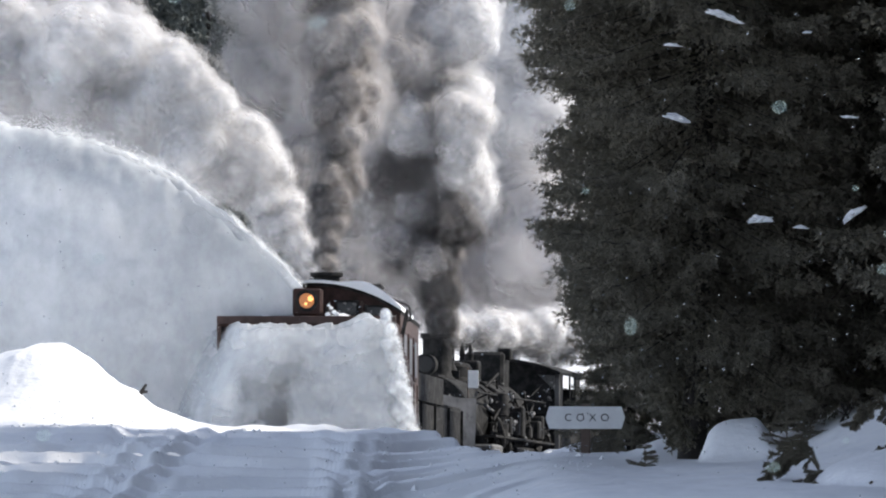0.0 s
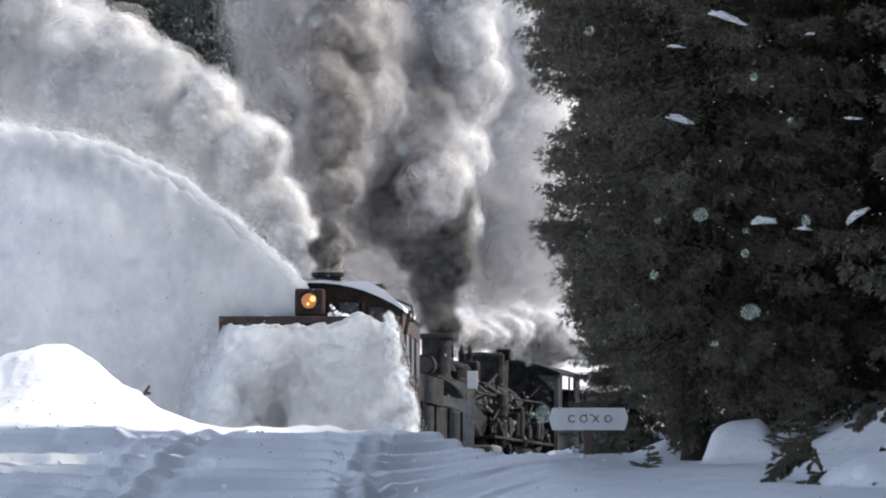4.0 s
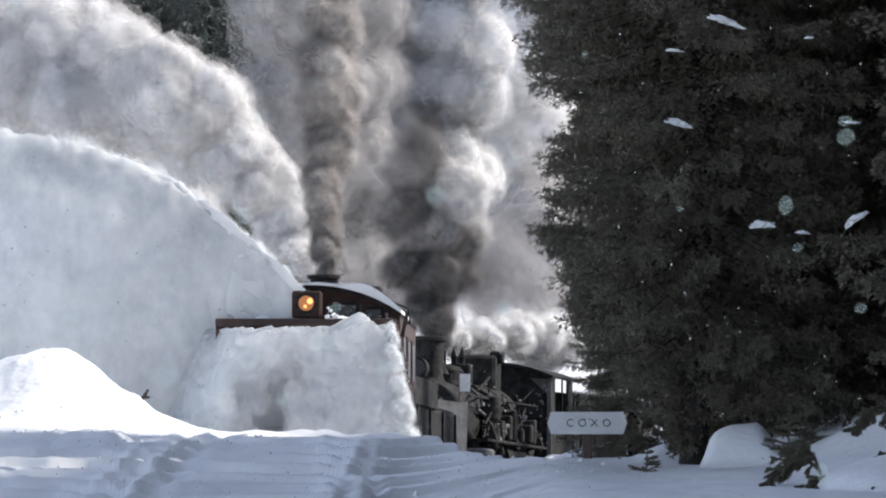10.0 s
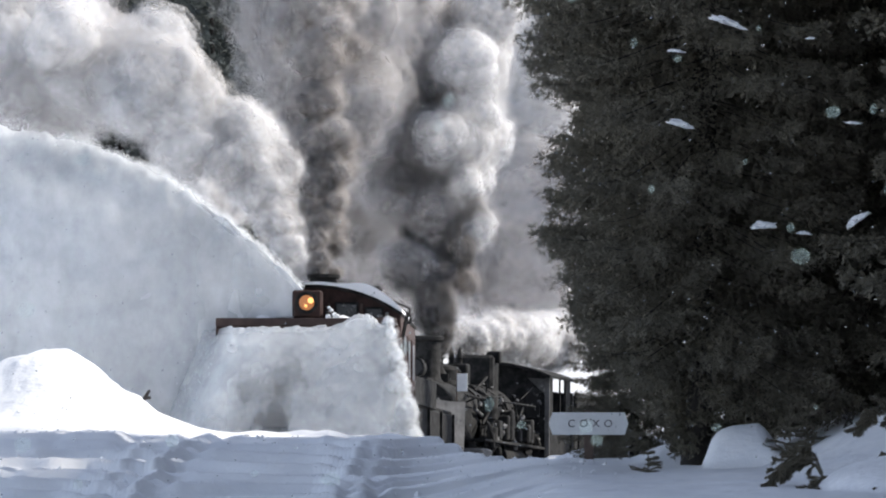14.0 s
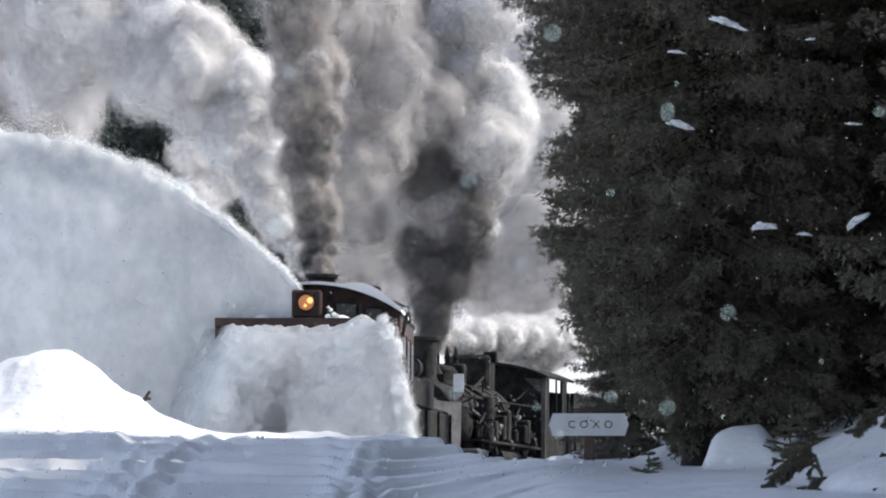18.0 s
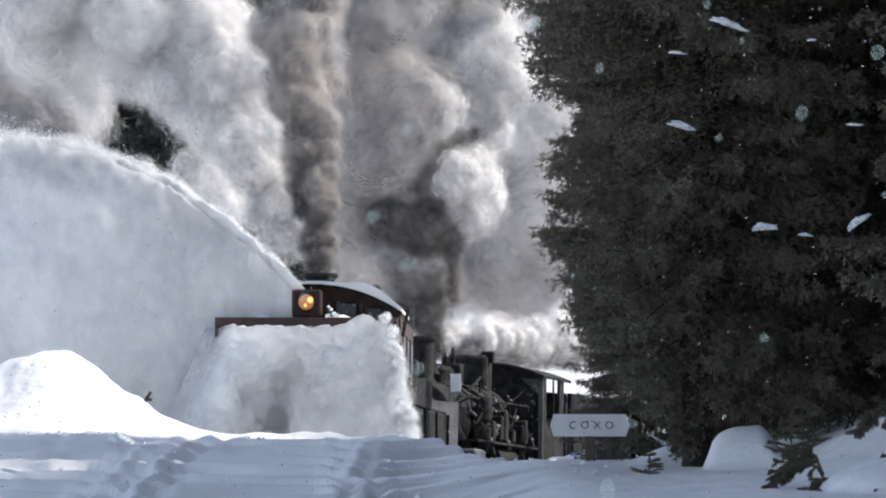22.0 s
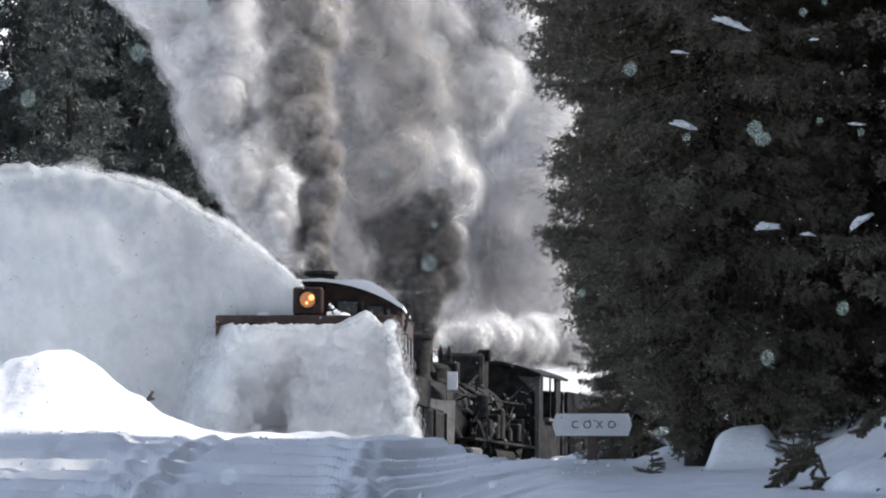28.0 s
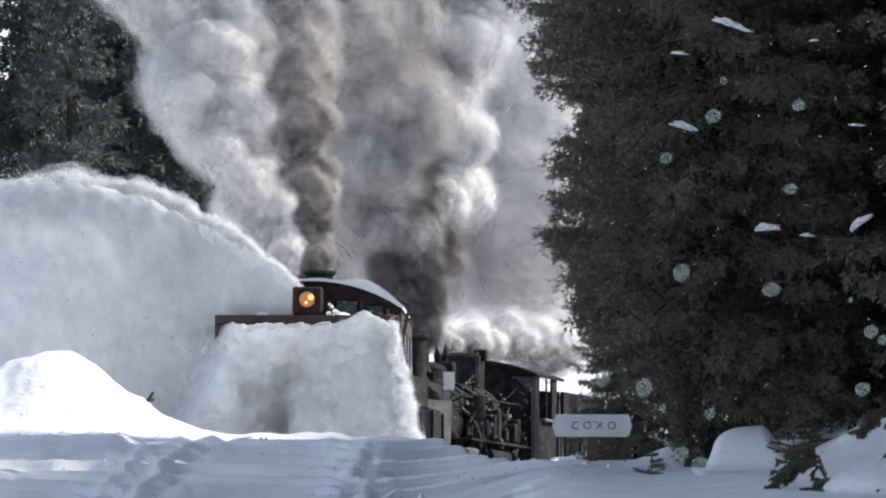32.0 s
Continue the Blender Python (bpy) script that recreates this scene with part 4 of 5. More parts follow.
def spruce_meshes(seed, height, reach, clear, dense, spray, mat, profile=None, spacing=0.28, girth=0.012, blade=0.17, taper=0.75, detail_top=99.0, lean=False):
    """Meshes of trunk, limbs and crown of a spruce. reach: limb length low down; clear: height of the lowest limbs."""
    rng = np.random.default_rng(seed)
    # trunk
    tv, tf, seg = [], [], 10
    zs = np.linspace(-0.4, height, 16)
    r0 = girth * height
    for k, z in enumerate(zs):
        r = r0 * max(0.03, 1 - z / height) * (1.35 if k == 0 else 1.12 if k == 1 else 1)
        for i in range(seg):
            a = 2 * math.pi * i / seg
            tv.append((r * math.cos(a) * (1 + 0.1 * rng.normal()) + 0.02 * math.sin(z), r * math.sin(a) * (1 + 0.1 * rng.normal()), z))
        if k:
            b, c = seg * (k - 1), seg * k
            tf += [(b + i, b + (i + 1) % seg, c + (i + 1) % seg, c + i) for i in range(seg)]
    limbs_v, limbs_f = [], []
    P, D, L, Wd = [], [], [], []

    def limb(a, b, ra, rb):
        d = b - a
        d = d / (np.linalg.norm(d) + 1e-9)
        u = np.cross(d, (0.1, 0.2, 1.0))
        u /= np.linalg.norm(u) + 1e-9
        w = np.cross(d, u)
        k = len(limbs_v)
        for q, r in ((a, ra), (b, rb)):
            for i in range(4):
                t = math.pi / 2 * i
                limbs_v.append(q + r * (math.cos(t) * u + math.sin(t) * w))
        limbs_f.extend((k + i, k + (i + 1) % 4, k + 4 + (i + 1) % 4, k + 4 + i) for i in range(4))

    def spread(base_pts, way, tl, m):
        """A feathered twig: m needle tufts along it, leaning outwards to both sides."""
        s = rng.uniform(0.0, 1.0, m)
        w = way / (np.linalg.norm(way) + 1e-9)
        P.append(base_pts + np.outer(s * tl, w) - np.outer(s * s * tl * 0.25, (0, 0, 1)) + rng.normal(size=(m, 3)) * 0.012)
        D.append(w + rng.normal(size=(m, 3)) * 0.5 + np.array([0, 0, -0.1]))
        L.append(rng.uniform(0.6, 1.25, m) * spray)
        Wd.append(rng.uniform(0.7, 1.3, m) * blade * spray)

    z = clear
    while z < height * 0.985:
        rel = (z - clear) / (height - clear)
        base = reach * (1 - rel) ** taper
        fine = 1.0 if z < detail_top else 0.25
        for k in range(int(rng.integers(5, 8))):
            az = rng.uniform(0, 2 * math.pi) if not lean or rng.random() < 0.6 else math.pi + rng.normal() * 0.7
            ln = max(0.15, base * rng.uniform(0.72, 1.05))
            if profile:
                ln = profile(z, az, ln, rng)
            rise = 0.30 * rel - 0.12 + rng.normal() * 0.06
            out = np.array([math.cos(az), math.sin(az), 0.0])
            n = max(3, int(ln / 0.17))
            prev = np.array([0, 0, z + rng.normal() * 0.05])
            bend = rng.normal() * 0.12
            cross = np.array([-out[1], out[0], 0])
            for j in range(1, n + 1):
                u = j / n
                pos = np.array([0, 0, z]) + out * (ln * u) + cross * (bend * ln * u * u)
                pos[2] += ln * (rise * u - 0.42 * u * u + 0.30 * u ** 3.5)
                limb(prev, pos, max(0.004, 0.012 * ln * (1.1 - u + 1 / n) * 0.5), max(0.003, 0.012 * ln * (1.1 - u) * 0.5))
                step = (pos - prev) / (np.linalg.norm(pos - prev) + 1e-9)
                prev = pos
                if u < 0.1:
                    continue
                tw = ln * 0.26 * (1.1 - u) + 0.16
                m = max(2, int(dense * fine * (0.4 + tw + 0.35 * u)))
                # side twigs, hanging and lifted, each with its own side shoots
                for sgn in (-1, 1):
                    for h in (rng.uniform(-0.9, -0.3), rng.uniform(-0.3, 0.45)):
                        way = step * rng.uniform(0.5, 1.1) + cross * sgn * rng.uniform(0.3, 1.0) + np.array([0, 0, h])
                        tl = tw * rng.uniform(0.55, 1.05)
                        spread(pos, way, tl, m)
                        w = way / np.linalg.norm(way)
                        for q in range(2):
                            root = pos + w * (tl * rng.uniform(0.25, 0.8))
                            spread(root, w + rng.normal(size=3) * 0.6, tl * 0.5, m // 2)
            for q in range(6):
                spread(prev - step * 0.07 * q, step + rng.normal(size=3) * 0.45, 0.17, int(dense * fine * 0.9))
        z += spacing * rng.uniform(0.7, 1.3) * (1 if z < detail_top else 2.2)
    v, f = needle_blades(np.concatenate(P), np.concatenate(D), np.concatenate(L), np.concatenate(Wd), rng)
    return (link_mesh("trunk", tv, tf, M_BARK, True), mesh_np("branchwood", np.array(limbs_v), np.array(limbs_f), M_BARK), mesh_np("crown", v, f, mat))


def plant(name, meshes, m, label, category="spruce tree", group=""):
    t = empty(name, m)
    for n, me in zip(("trunk", "branchwood", "crown"), meshes):
        ob = new(n, me)
        ob.parent = t
        if n != "trunk":
            tagged(ob, kind="stuff")
    return tagged(t, label, category, group)


# how far the boughs of the nearest tree reach towards the road, by the height of their tips over its foot (metres)
TIERS = ((-0.05, 0.2), (0.05, 0.97), (0.21, 0.94), (0.28, 0.71), (0.57, 0.73), (0.63, 1.12), (0.78, 1.23), (1.01, 1.17), (1.17, 1.21), (1.38, 1.4), (1.55, 1.57), (1.75, 1.63), (2.08, 1.55), (2.38, 1.6), (2.51, 1.75), (2.65, 1.96), (2.78, 2.0), (3.08, 1.81), (3.21, 2.04), (3.45, 1.95), (3.67, 2.03), (3.75, 1.56), (3.95, 1.64), (4.41, 1.69), (4.55, 1.81), (4.71, 2.03), (4.95, 2.14), (5.38, 2.12), (6.71, 2.37))


def near_profile(z, az, ln, rng):
    """Boughs in uneven tiers towards the road, long and even elsewhere."""
    c = -math.cos(az)
    if z < 0.42 or (z < 0.8 and math.sin(az) < 0.4):
        return 0.2
    if c < 0.3:
        return ln * (0.9 + 0.1 * math.sin(z * 3 + az)) * (0.2 if z < 0.95 and math.sin(az) < 0.5 else 0.6 if z < 1.3 else 1)
    reach = float(np.interp(z - 0.22, [a for a, b in TIERS], [b for a, b in TIERS]))
    return max(0.2, min(ln * 1.5, reach / max(c, 0.55) * (rng.uniform(0.90, 1.0) if rng.random() < 0.75 else rng.uniform(0.65, 0.9)) - 0.15 - 0.24 * min(1, max(0, (2.2 - z) / 0.8)) - (0.55 if z < 1.25 else 0.2 if z < 1.5 else 0)))


def wood_profile(z, az, ln, rng):
    return ln * (0.95 + 0.12 * math.sin(z * 2.3 + 2 * az))


big = spruce_meshes(3, 17.0, 2.28, 0.30, 14, 0.060, M_NEEDLE, near_profile, 0.11, 0.0085, 0.15, 0.45, 7.4, True)
mate = spruce_meshes(4, 16.0, 2.5, 0.35, 9, 0.08, M_NEEDLE, wood_profile, 0.16, 0.010, 0.17, 0.5, 7.4)
plant("spruce", big, pose(2.94, 91.0, ground_at(2.94, 91.0), 0, 2, 0), "tall dark spruce by the sign with snow caught on its boughs", group="spruces by the road")
plant("spruce", big, pose(3.75, 93.6, ground_at(3.75, 93.6), 0, 0, 20), "tall dark spruce close behind its neighbour", group="spruces by the road")
plant("spruce", mate, pose(2.42, 99.5, ground_at(2.42, 99.5), 0, 0, 75) @ Matrix.Scale(0.37, 4), "young dark spruce close behind the sign", group="spruces by the road")
plant("spruce", mate, pose(5.2, 94.0, ground_at(5.2, 94.0), 0, 0, 130), "tall dark spruce with dense drooping boughs", group="spruces by the road")
plant("spruce", mate, pose(5.1, 100.5, ground_at(5.1, 100.5), 0, 0, 250), "tall dark spruce behind its neighbours", group="spruces by the road")
plant("spruce", mate, pose(7.1, 89.0, ground_at(7.1, 89.0), 0, 0, 60), "tall dark spruce on the snowy bank", group="spruces by the road")
# the same wood goes on beside the road and along the line; it shades the road and the train
rng_wood = random.Random(8)
coarse = spruce_meshes(31, 17.0, 2.6, 0.4, 5, 0.42, M_NEEDLE, None, 0.80, 0.012, 0.3)
for k in range(3):
    for i in range(15):
        x, y = 9.8 + 3.6 * k + rng_wood.uniform(-0.9, 0.9), 73 + 3.2 * i + 1.2 * k + rng_wood.uniform(-0.7, 0.7)
        if y < 119:
            plant("spruce", coarse, pose(x, y, ground_at(x, y), 0, 0, rng_wood.uniform(0, 360)) @ Matrix.Scale(rng_wood.uniform(0.88, 1.15), 4),
                  "tall dark spruce in the wood beside the road", group="spruces in the wood")
for x, y, h in ((9.5, 138, 0.52), (9.6, 143, 0.55), (10.0, 147, 0.55), (10.5, 151, 0.50), (10.8, 155, 0.46), (11.2, 159, 0.44), (11.8, 164, 0.42), (12.5, 140, 0.55), (13, 150, 0.55)):
    plant("spruce", coarse, pose(x, y, ground_at(x, y), 0, 0, 37 * y) @ Matrix.Scale(h, 4), "dark spruce beside the railway line", group="spruces in the wood")

far = [spruce_meshes(20 + i, 13.0, 2.3, 0.4, 3, 0.20, M_NEEDLE_FAR, None, 0.36) for i in range(2)]
rng_far = random.Random(5)
for i in range(34):
    y = rng_far.uniform(185, 235)
    x = rng_far.uniform(-19, -0.024 * y)
    plant("spruce", far[i % 2], pose(x, y, ground_at(x, y) - 0.2, 0, 0, rng_far.uniform(0, 360)) @ Matrix.Scale(rng_far.uniform(0.8, 1.3), 4),
          "distant dark spruce on the snowy hillside", group="spruces on the hillside")
for x, y, h in ((-2.9, 190, 0.42), (-3.6, 196, 0.6), (-2.2, 200, 0.35)):
    plant("spruce", far[0], pose(x, y, ground_at(x, y) - 0.2, 0, 0, 40 * x) @ Matrix.Scale(h, 4), "small distant spruce dusted with snow", group="spruces on the hillside")


# ---- smoke, steam and flying snow, in rigid billows that roll and drift ----
def swellings(rng, count, small, large):
    """Rounded heads over a ball: their directions and angular sizes."""
    heads = rng.normal(size=(count, 3))
    heads /= np.linalg.norm(heads, axis=1, keepdims=True)
    return heads, rng.uniform(small, large, count)


def swell(base, heads, size):
    ang = np.arccos(np.clip(base @ heads.T, -1, 1))
    return np.max(np.sqrt(np.clip(1 - (ang / size) ** 2, 0, 1)) * size, axis=1)


def billow_shape(seed, lump, shells, curl=0.5):
    """A billow of about 1 m radius: a core with heads upon heads, within thinner and thinner veils."""
    rng = np.random.default_rng(seed)
    balls = {}
    for sub in (4, 5):
        src = bmesh.new()
        bmesh.ops.create_icosphere(src, subdivisions=sub, radius=1.0)
        balls[sub] = (np.array([v.co[:] for v in src.verts]), np.array([[v.index for v in f.verts] for f in src.faces]))
        src.free()
    heads, size = swellings(rng, 26, 0.35, 0.75)
    small, small_size = swellings(rng, 170, 0.12, 0.26)
    V, F, mi, start, before = [], [], [], 0, 0
    for k, sc in enumerate(shells):
        base, tri = balls[5 if k < 2 else 4]
        # each veil has its own swellings, near those of the one within
        lobes = heads + rng.normal(size=heads.shape) * 0.05 * k
        lobes /= np.linalg.norm(lobes, axis=1, keepdims=True)
        knobs = small + rng.normal(size=small.shape) * 0.03 * k
        knobs /= np.linalg.norm(knobs, axis=1, keepdims=True)
        off = Vector((seed * 7.3, k * 2.7, 0))
        fine = np.array([noise.fractal(Vector(p) * 3.1 + off, 1.0, 2.1, 3) for p in base])
        r = sc * (0.72 + lump * swell(base, lobes, size) + curl * lump * swell(base, knobs, small_size) + 0.04 * fine * (1 + 0.3 * k))
        F.append(tri + start)
        V.append(base * r[:, None])
        mi += [k] * len(tri)
        if k:
            # a sliver that ties this veil to the one within
            F.append(np.array([[start, start + 1, before]]))
            mi.append(k)
        before, start = start, start + len(base)
    return np.concatenate(V), np.concatenate(F), np.array(mi, np.int32)


def billow_mesh(shape, mats):
    me = mesh_np("billow", shape[0], shape[1], mats)
    me.polygons.foreach_set("material_index", shape[2])
    me.shade_smooth()
    return me


CRISP = [billow_shape(11 * i + 3, 0.40, (0.80, 0.87, 0.935, 1.00, 1.075, 1.165, 1.28), 0.8) for i in range(3)]
SOFT = [billow_shape(13 * i + 5, 0.32, (0.66, 0.77, 0.88, 0.98, 1.08, 1.19, 1.32), 0.55) for i in range(3)]
BILLOWS = {kind: [billow_mesh(shape, mats) for shape in shapes] for kind, shapes, mats in (
    ("steam", CRISP, V_STEAM), ("pale", CRISP, V_PALE), ("grey", CRISP, V_GREY), ("wisp", SOFT, V_STEAM), ("mist", SOFT, V_PALE),
    ("haze", SOFT, V_GREY), ("veil", SOFT, V_HAZE), ("gust", SOFT, V_GUST), ("dark", SOFT, V_DARK), ("brown", SOFT, V_BROWN), ("tan", SOFT, V_TAN), ("snow", SOFT, V_SNOW))}


MOVES = []
rnd = random.Random(77)


def billow(parent, kind, size, name="billow"):
    me = rnd.choice(BILLOWS[kind])
    ob = new(name, me)
    ob.parent = parent
    ob.scale = (size, size * rnd.uniform(0.9, 1.1), size * rnd.uniform(0.9, 1.1))
    return ob


def rolling(ob, path, orbit=(0.3, 0.3, 0.8), period=7.0, spin=18.0, flow=(0, 0, 1), tumble=True):
    """Lets a billow wheel round its drifting middle: forwards on the near side, back behind. path: seconds -> middle."""
    ph, tilt = rnd.uniform(0, 2 * math.pi), Euler([rnd.uniform(0, 6.28) for _ in range(3)])
    if not tumble:
        tilt = Euler((0, 0, 0))
    axis = Vector((rnd.uniform(-0.4, 0.4), rnd.uniform(-0.4, 0.4), 1)).normalized() if rnd.random() < 0.3 else Vector((1, rnd.uniform(-0.5, 0.5), rnd.uniform(-0.5, 0.5))).normalized()
    turn = rnd.choice((-1, 1)) * spin * rnd.uniform(0.6, 1.4)
    rate = 2 * math.pi / (period * rnd.uniform(0.8, 1.25))
    fl = Vector(flow).normalized()
    rows = []
    for i in range(41):
        t = 32.0 * i / 40
        a = ph + rate * t
        mid = Vector(path(t))
        pos = mid + fl * (orbit[2] * math.sin(a)) + Vector((0, orbit[1] * -math.cos(a), 0)) + Vector((orbit[0] * math.sin(0.7 * a + ph), 0, 0))
        rows.append((t, Matrix.Translation(pos) @ Matrix.Rotation(radians(turn) * t, 4, axis) @ tilt.to_matrix().to_4x4()))
    MOVES.append((ob, rows))


def mix(a, b, u):
    return [p + (q - p) * u for p, q in zip(a, b)]


def along(points, u):
    """A point on a polyline, u from 0 to 1."""
    k = u * (len(points) - 1)
    i = min(int(k), len(points) - 2)
    return mix(points[i], points[i + 1], k - i)


def ease(t, a, b):
    v = min(1, max(0, (t - a) / (b - a)))
    return v * v * (3 - 2 * v)


def plume(name, label, category, kinds, lines, n, sizes, rise, jitter, orbit=0.8, spin=16, flat=0.8):
    """A standing column of billows. lines: (seconds, middle line), between which the column bends.
    kinds: (share of the way, kinds away from the sun, paler kinds towards it): sunlight put into the colour."""
    t = tagged(empty(name), label, category)
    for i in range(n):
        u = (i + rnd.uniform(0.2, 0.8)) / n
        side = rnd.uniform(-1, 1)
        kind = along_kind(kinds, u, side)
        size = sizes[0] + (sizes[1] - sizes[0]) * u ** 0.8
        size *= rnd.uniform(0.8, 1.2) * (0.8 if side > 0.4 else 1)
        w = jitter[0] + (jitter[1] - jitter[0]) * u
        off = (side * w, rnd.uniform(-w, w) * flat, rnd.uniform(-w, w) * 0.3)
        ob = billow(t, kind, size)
        keys = [(when, along(line, u)) for when, line in lines]
        rolling(ob, lambda tt, keys=keys, off=off: [p + o for p, o in zip(bent(keys, tt), off)],
                (0.10 + w * 0.12, 0.1 + 0.35 * size, orbit * (0.25 + u)), 6.5, spin, rise)
    return t


def bent(keys, t):
    for (ta, a), (tb, b) in zip(keys, keys[1:]):
        if t <= tb:
            return mix(a, b, ease(t, ta, tb))
    return keys[-1][1]


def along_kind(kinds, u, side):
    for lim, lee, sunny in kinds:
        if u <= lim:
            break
    # paler billows on the sunward side paint in its sunlight
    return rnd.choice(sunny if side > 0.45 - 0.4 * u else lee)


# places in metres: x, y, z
# white sunward and dark lee billows: sunlit and shaded sides set by colour
plume("chimney_smoke", "dark coal smoke turning to white steam above the locomotive, coloured whiter on its sunlit side", "smoke",
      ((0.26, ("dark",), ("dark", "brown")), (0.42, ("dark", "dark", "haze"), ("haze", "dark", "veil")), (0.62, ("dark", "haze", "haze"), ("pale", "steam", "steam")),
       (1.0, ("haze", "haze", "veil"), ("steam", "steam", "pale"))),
      [(0, [(0.08, 150, 2.95), (-0.12, 150, 4.3), (-0.40, 150, 5.4), (-0.62, 150, 6.8), (-0.85, 151, 8.5), (-0.95, 151, 10.6)]),
       (11, [(-0.10, 149.5, 2.95), (-0.15, 149.5, 4.3), (-0.25, 150, 5.4), (-0.45, 150, 6.8), (-0.75, 150.5, 8.5), (-0.9, 151, 10.6)]),
       (19, [(-0.25, 149, 2.95), (-0.15, 149, 4.3), (-0.05, 149, 5.4), (0.0, 149, 6.8), (-0.20, 150, 8.5), (-0.5, 151, 10.6)]),
       (25, [(-0.40, 148.3, 2.95), (-0.55, 148.3, 4.3), (-0.80, 148.5, 5.4), (-0.70, 149, 6.8), (-0.45, 150, 8.5), (-0.3, 151, 10.6)]),
       (32, [(-0.52, 147.5, 2.95), (-0.45, 147.5, 4.3), (-0.70, 148, 5.4), (-0.85, 148.5, 6.8), (-0.70, 149, 8.5), (-0.5, 150, 10.6)])], 120, (0.16, 0.90), (0.1, 0, 1), (0.03, 1.75))
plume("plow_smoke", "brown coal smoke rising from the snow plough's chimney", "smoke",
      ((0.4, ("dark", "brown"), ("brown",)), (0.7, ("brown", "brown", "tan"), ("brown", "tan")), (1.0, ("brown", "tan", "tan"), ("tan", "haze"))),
      [(0, [(-2.0, 135.4, 4.15), (-2.0, 137, 5.4), (-1.75, 138, 7.0), (-1.75, 139, 8.6), (-1.9, 140, 10.6)]),
       (13, [(-2.1, 134.4, 4.15), (-2.1, 136, 5.4), (-2.05, 137, 7.0), (-2.1, 138, 8.6), (-2.2, 140, 10.6)]),
       (19, [(-2.15, 133.8, 4.15), (-2.25, 135, 5.4), (-2.45, 136, 7.0), (-2.55, 138, 8.6), (-2.6, 139, 10.6)]),
       (32, [(-2.25, 132.2, 4.25), (-2.3, 134, 5.4), (-2.45, 135, 7.0), (-2.6, 136, 8.6), (-2.7, 137, 10.6)])], 80, (0.15, 0.52), (0, 0, 1), (0.05, 0.52), 1.0)
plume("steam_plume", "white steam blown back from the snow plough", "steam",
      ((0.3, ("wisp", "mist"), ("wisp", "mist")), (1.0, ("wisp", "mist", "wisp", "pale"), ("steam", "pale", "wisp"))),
      [(0, [(-2.58, 142, 4.55), (-3.30, 143, 5.69), (-4.43, 143, 6.92), (-5.98, 144, 7.85), (-8.78, 145, 8.59)]),
       (13, [(-2.69, 142, 4.55), (-3.30, 143, 5.89), (-4.43, 143, 7.14), (-5.98, 144, 7.96), (-8.78, 145, 8.59)]),
       (19, [(-2.79, 141, 4.66), (-3.35, 142, 6.30), (-4.05, 143, 7.75), (-5.3, 144, 8.77), (-7.65, 145, 9.08)]),
       (25, [(-2.79, 140, 4.66), (-3.30, 141, 6.10), (-3.75, 142, 7.55), (-4.60, 143, 8.98), (-7.04, 144, 9.91)]),
       (29, [(-2.89, 139, 4.66), (-3.35, 140, 5.68), (-3.75, 141, 7.13), (-4.05, 142, 8.78), (-4.34, 143, 10.54)]),
       (32, [(-2.89, 139, 4.66), (-3.45, 140, 5.68), (-3.95, 141, 7.13), (-4.35, 142, 8.78), (-4.54, 143, 10.54)])], 108, (0.24, 0.88), (-0.6, 0, 0.8), (0.12, 1.2))
plume("cylinder_steam", "bright white steam drifting behind the locomotive", "steam",
      ((1.0, ("wisp", "mist"), ("wisp", "steam")),),
      [(0, [(0.45, 156, 3.0), (1.0, 158, 3.2), (1.8, 160, 3.05), (2.4, 162, 3.0)]),
       (32, [(0.1, 154, 3.0), (0.7, 156, 3.2), (1.6, 159, 3.05), (2.3, 162, 3.0)])], 48, (0.26, 0.5), (0.8, 0, 0.3), (0.35, 0.45), 0.35)


def hanging(name, label, spots, leave=(10, 26)):
    """Smoke that hangs almost still. spots: (x, y, z, size, kind, drift to the side within the time leave)."""
    t = tagged(empty(name), label, "smoke")
    for x, y, z, size, kind, drift in spots:
        for q in range(2):
            ob = billow(t, kind, size * rnd.uniform(0.85, 1.1))
            a, b, c = rnd.uniform(-0.35, 0.35), rnd.uniform(-1, 1), rnd.uniform(-0.35, 0.35)
            rolling(ob, lambda tt, x=x + a, y=y + b, z=z + c, d=drift: (x + d * ease(tt, *leave), y, z), (0.2, 0.3, 0.35), 9, 7)


hanging("smoke_bank", "even grey haze of smoke hanging over the line",
        [(1.35, 172, 4.3, 1.3, "veil", 0), (1.95, 172, 5.5, 1.6, "veil", 0), (2.1, 173, 7.4, 1.7, "mist", 0), (2.05, 173, 9.3, 1.7, "wisp", 0), (1.9, 173, 11.2, 1.7, "wisp", 0),
         (0.8, 174, 5.2, 1.6, "veil", 0), (0.75, 174, 7.2, 1.7, "mist", 0), (0.8, 174, 9.0, 1.7, "wisp", 0), (0.8, 174, 10.9, 1.7, "wisp", 0),
         (-0.6, 170, 4.4, 1.1, "veil", 0), (-1.6, 170, 4.6, 1.0, "veil", 0), (-2.4, 169, 5.2, 1.0, "haze", 0.4)])
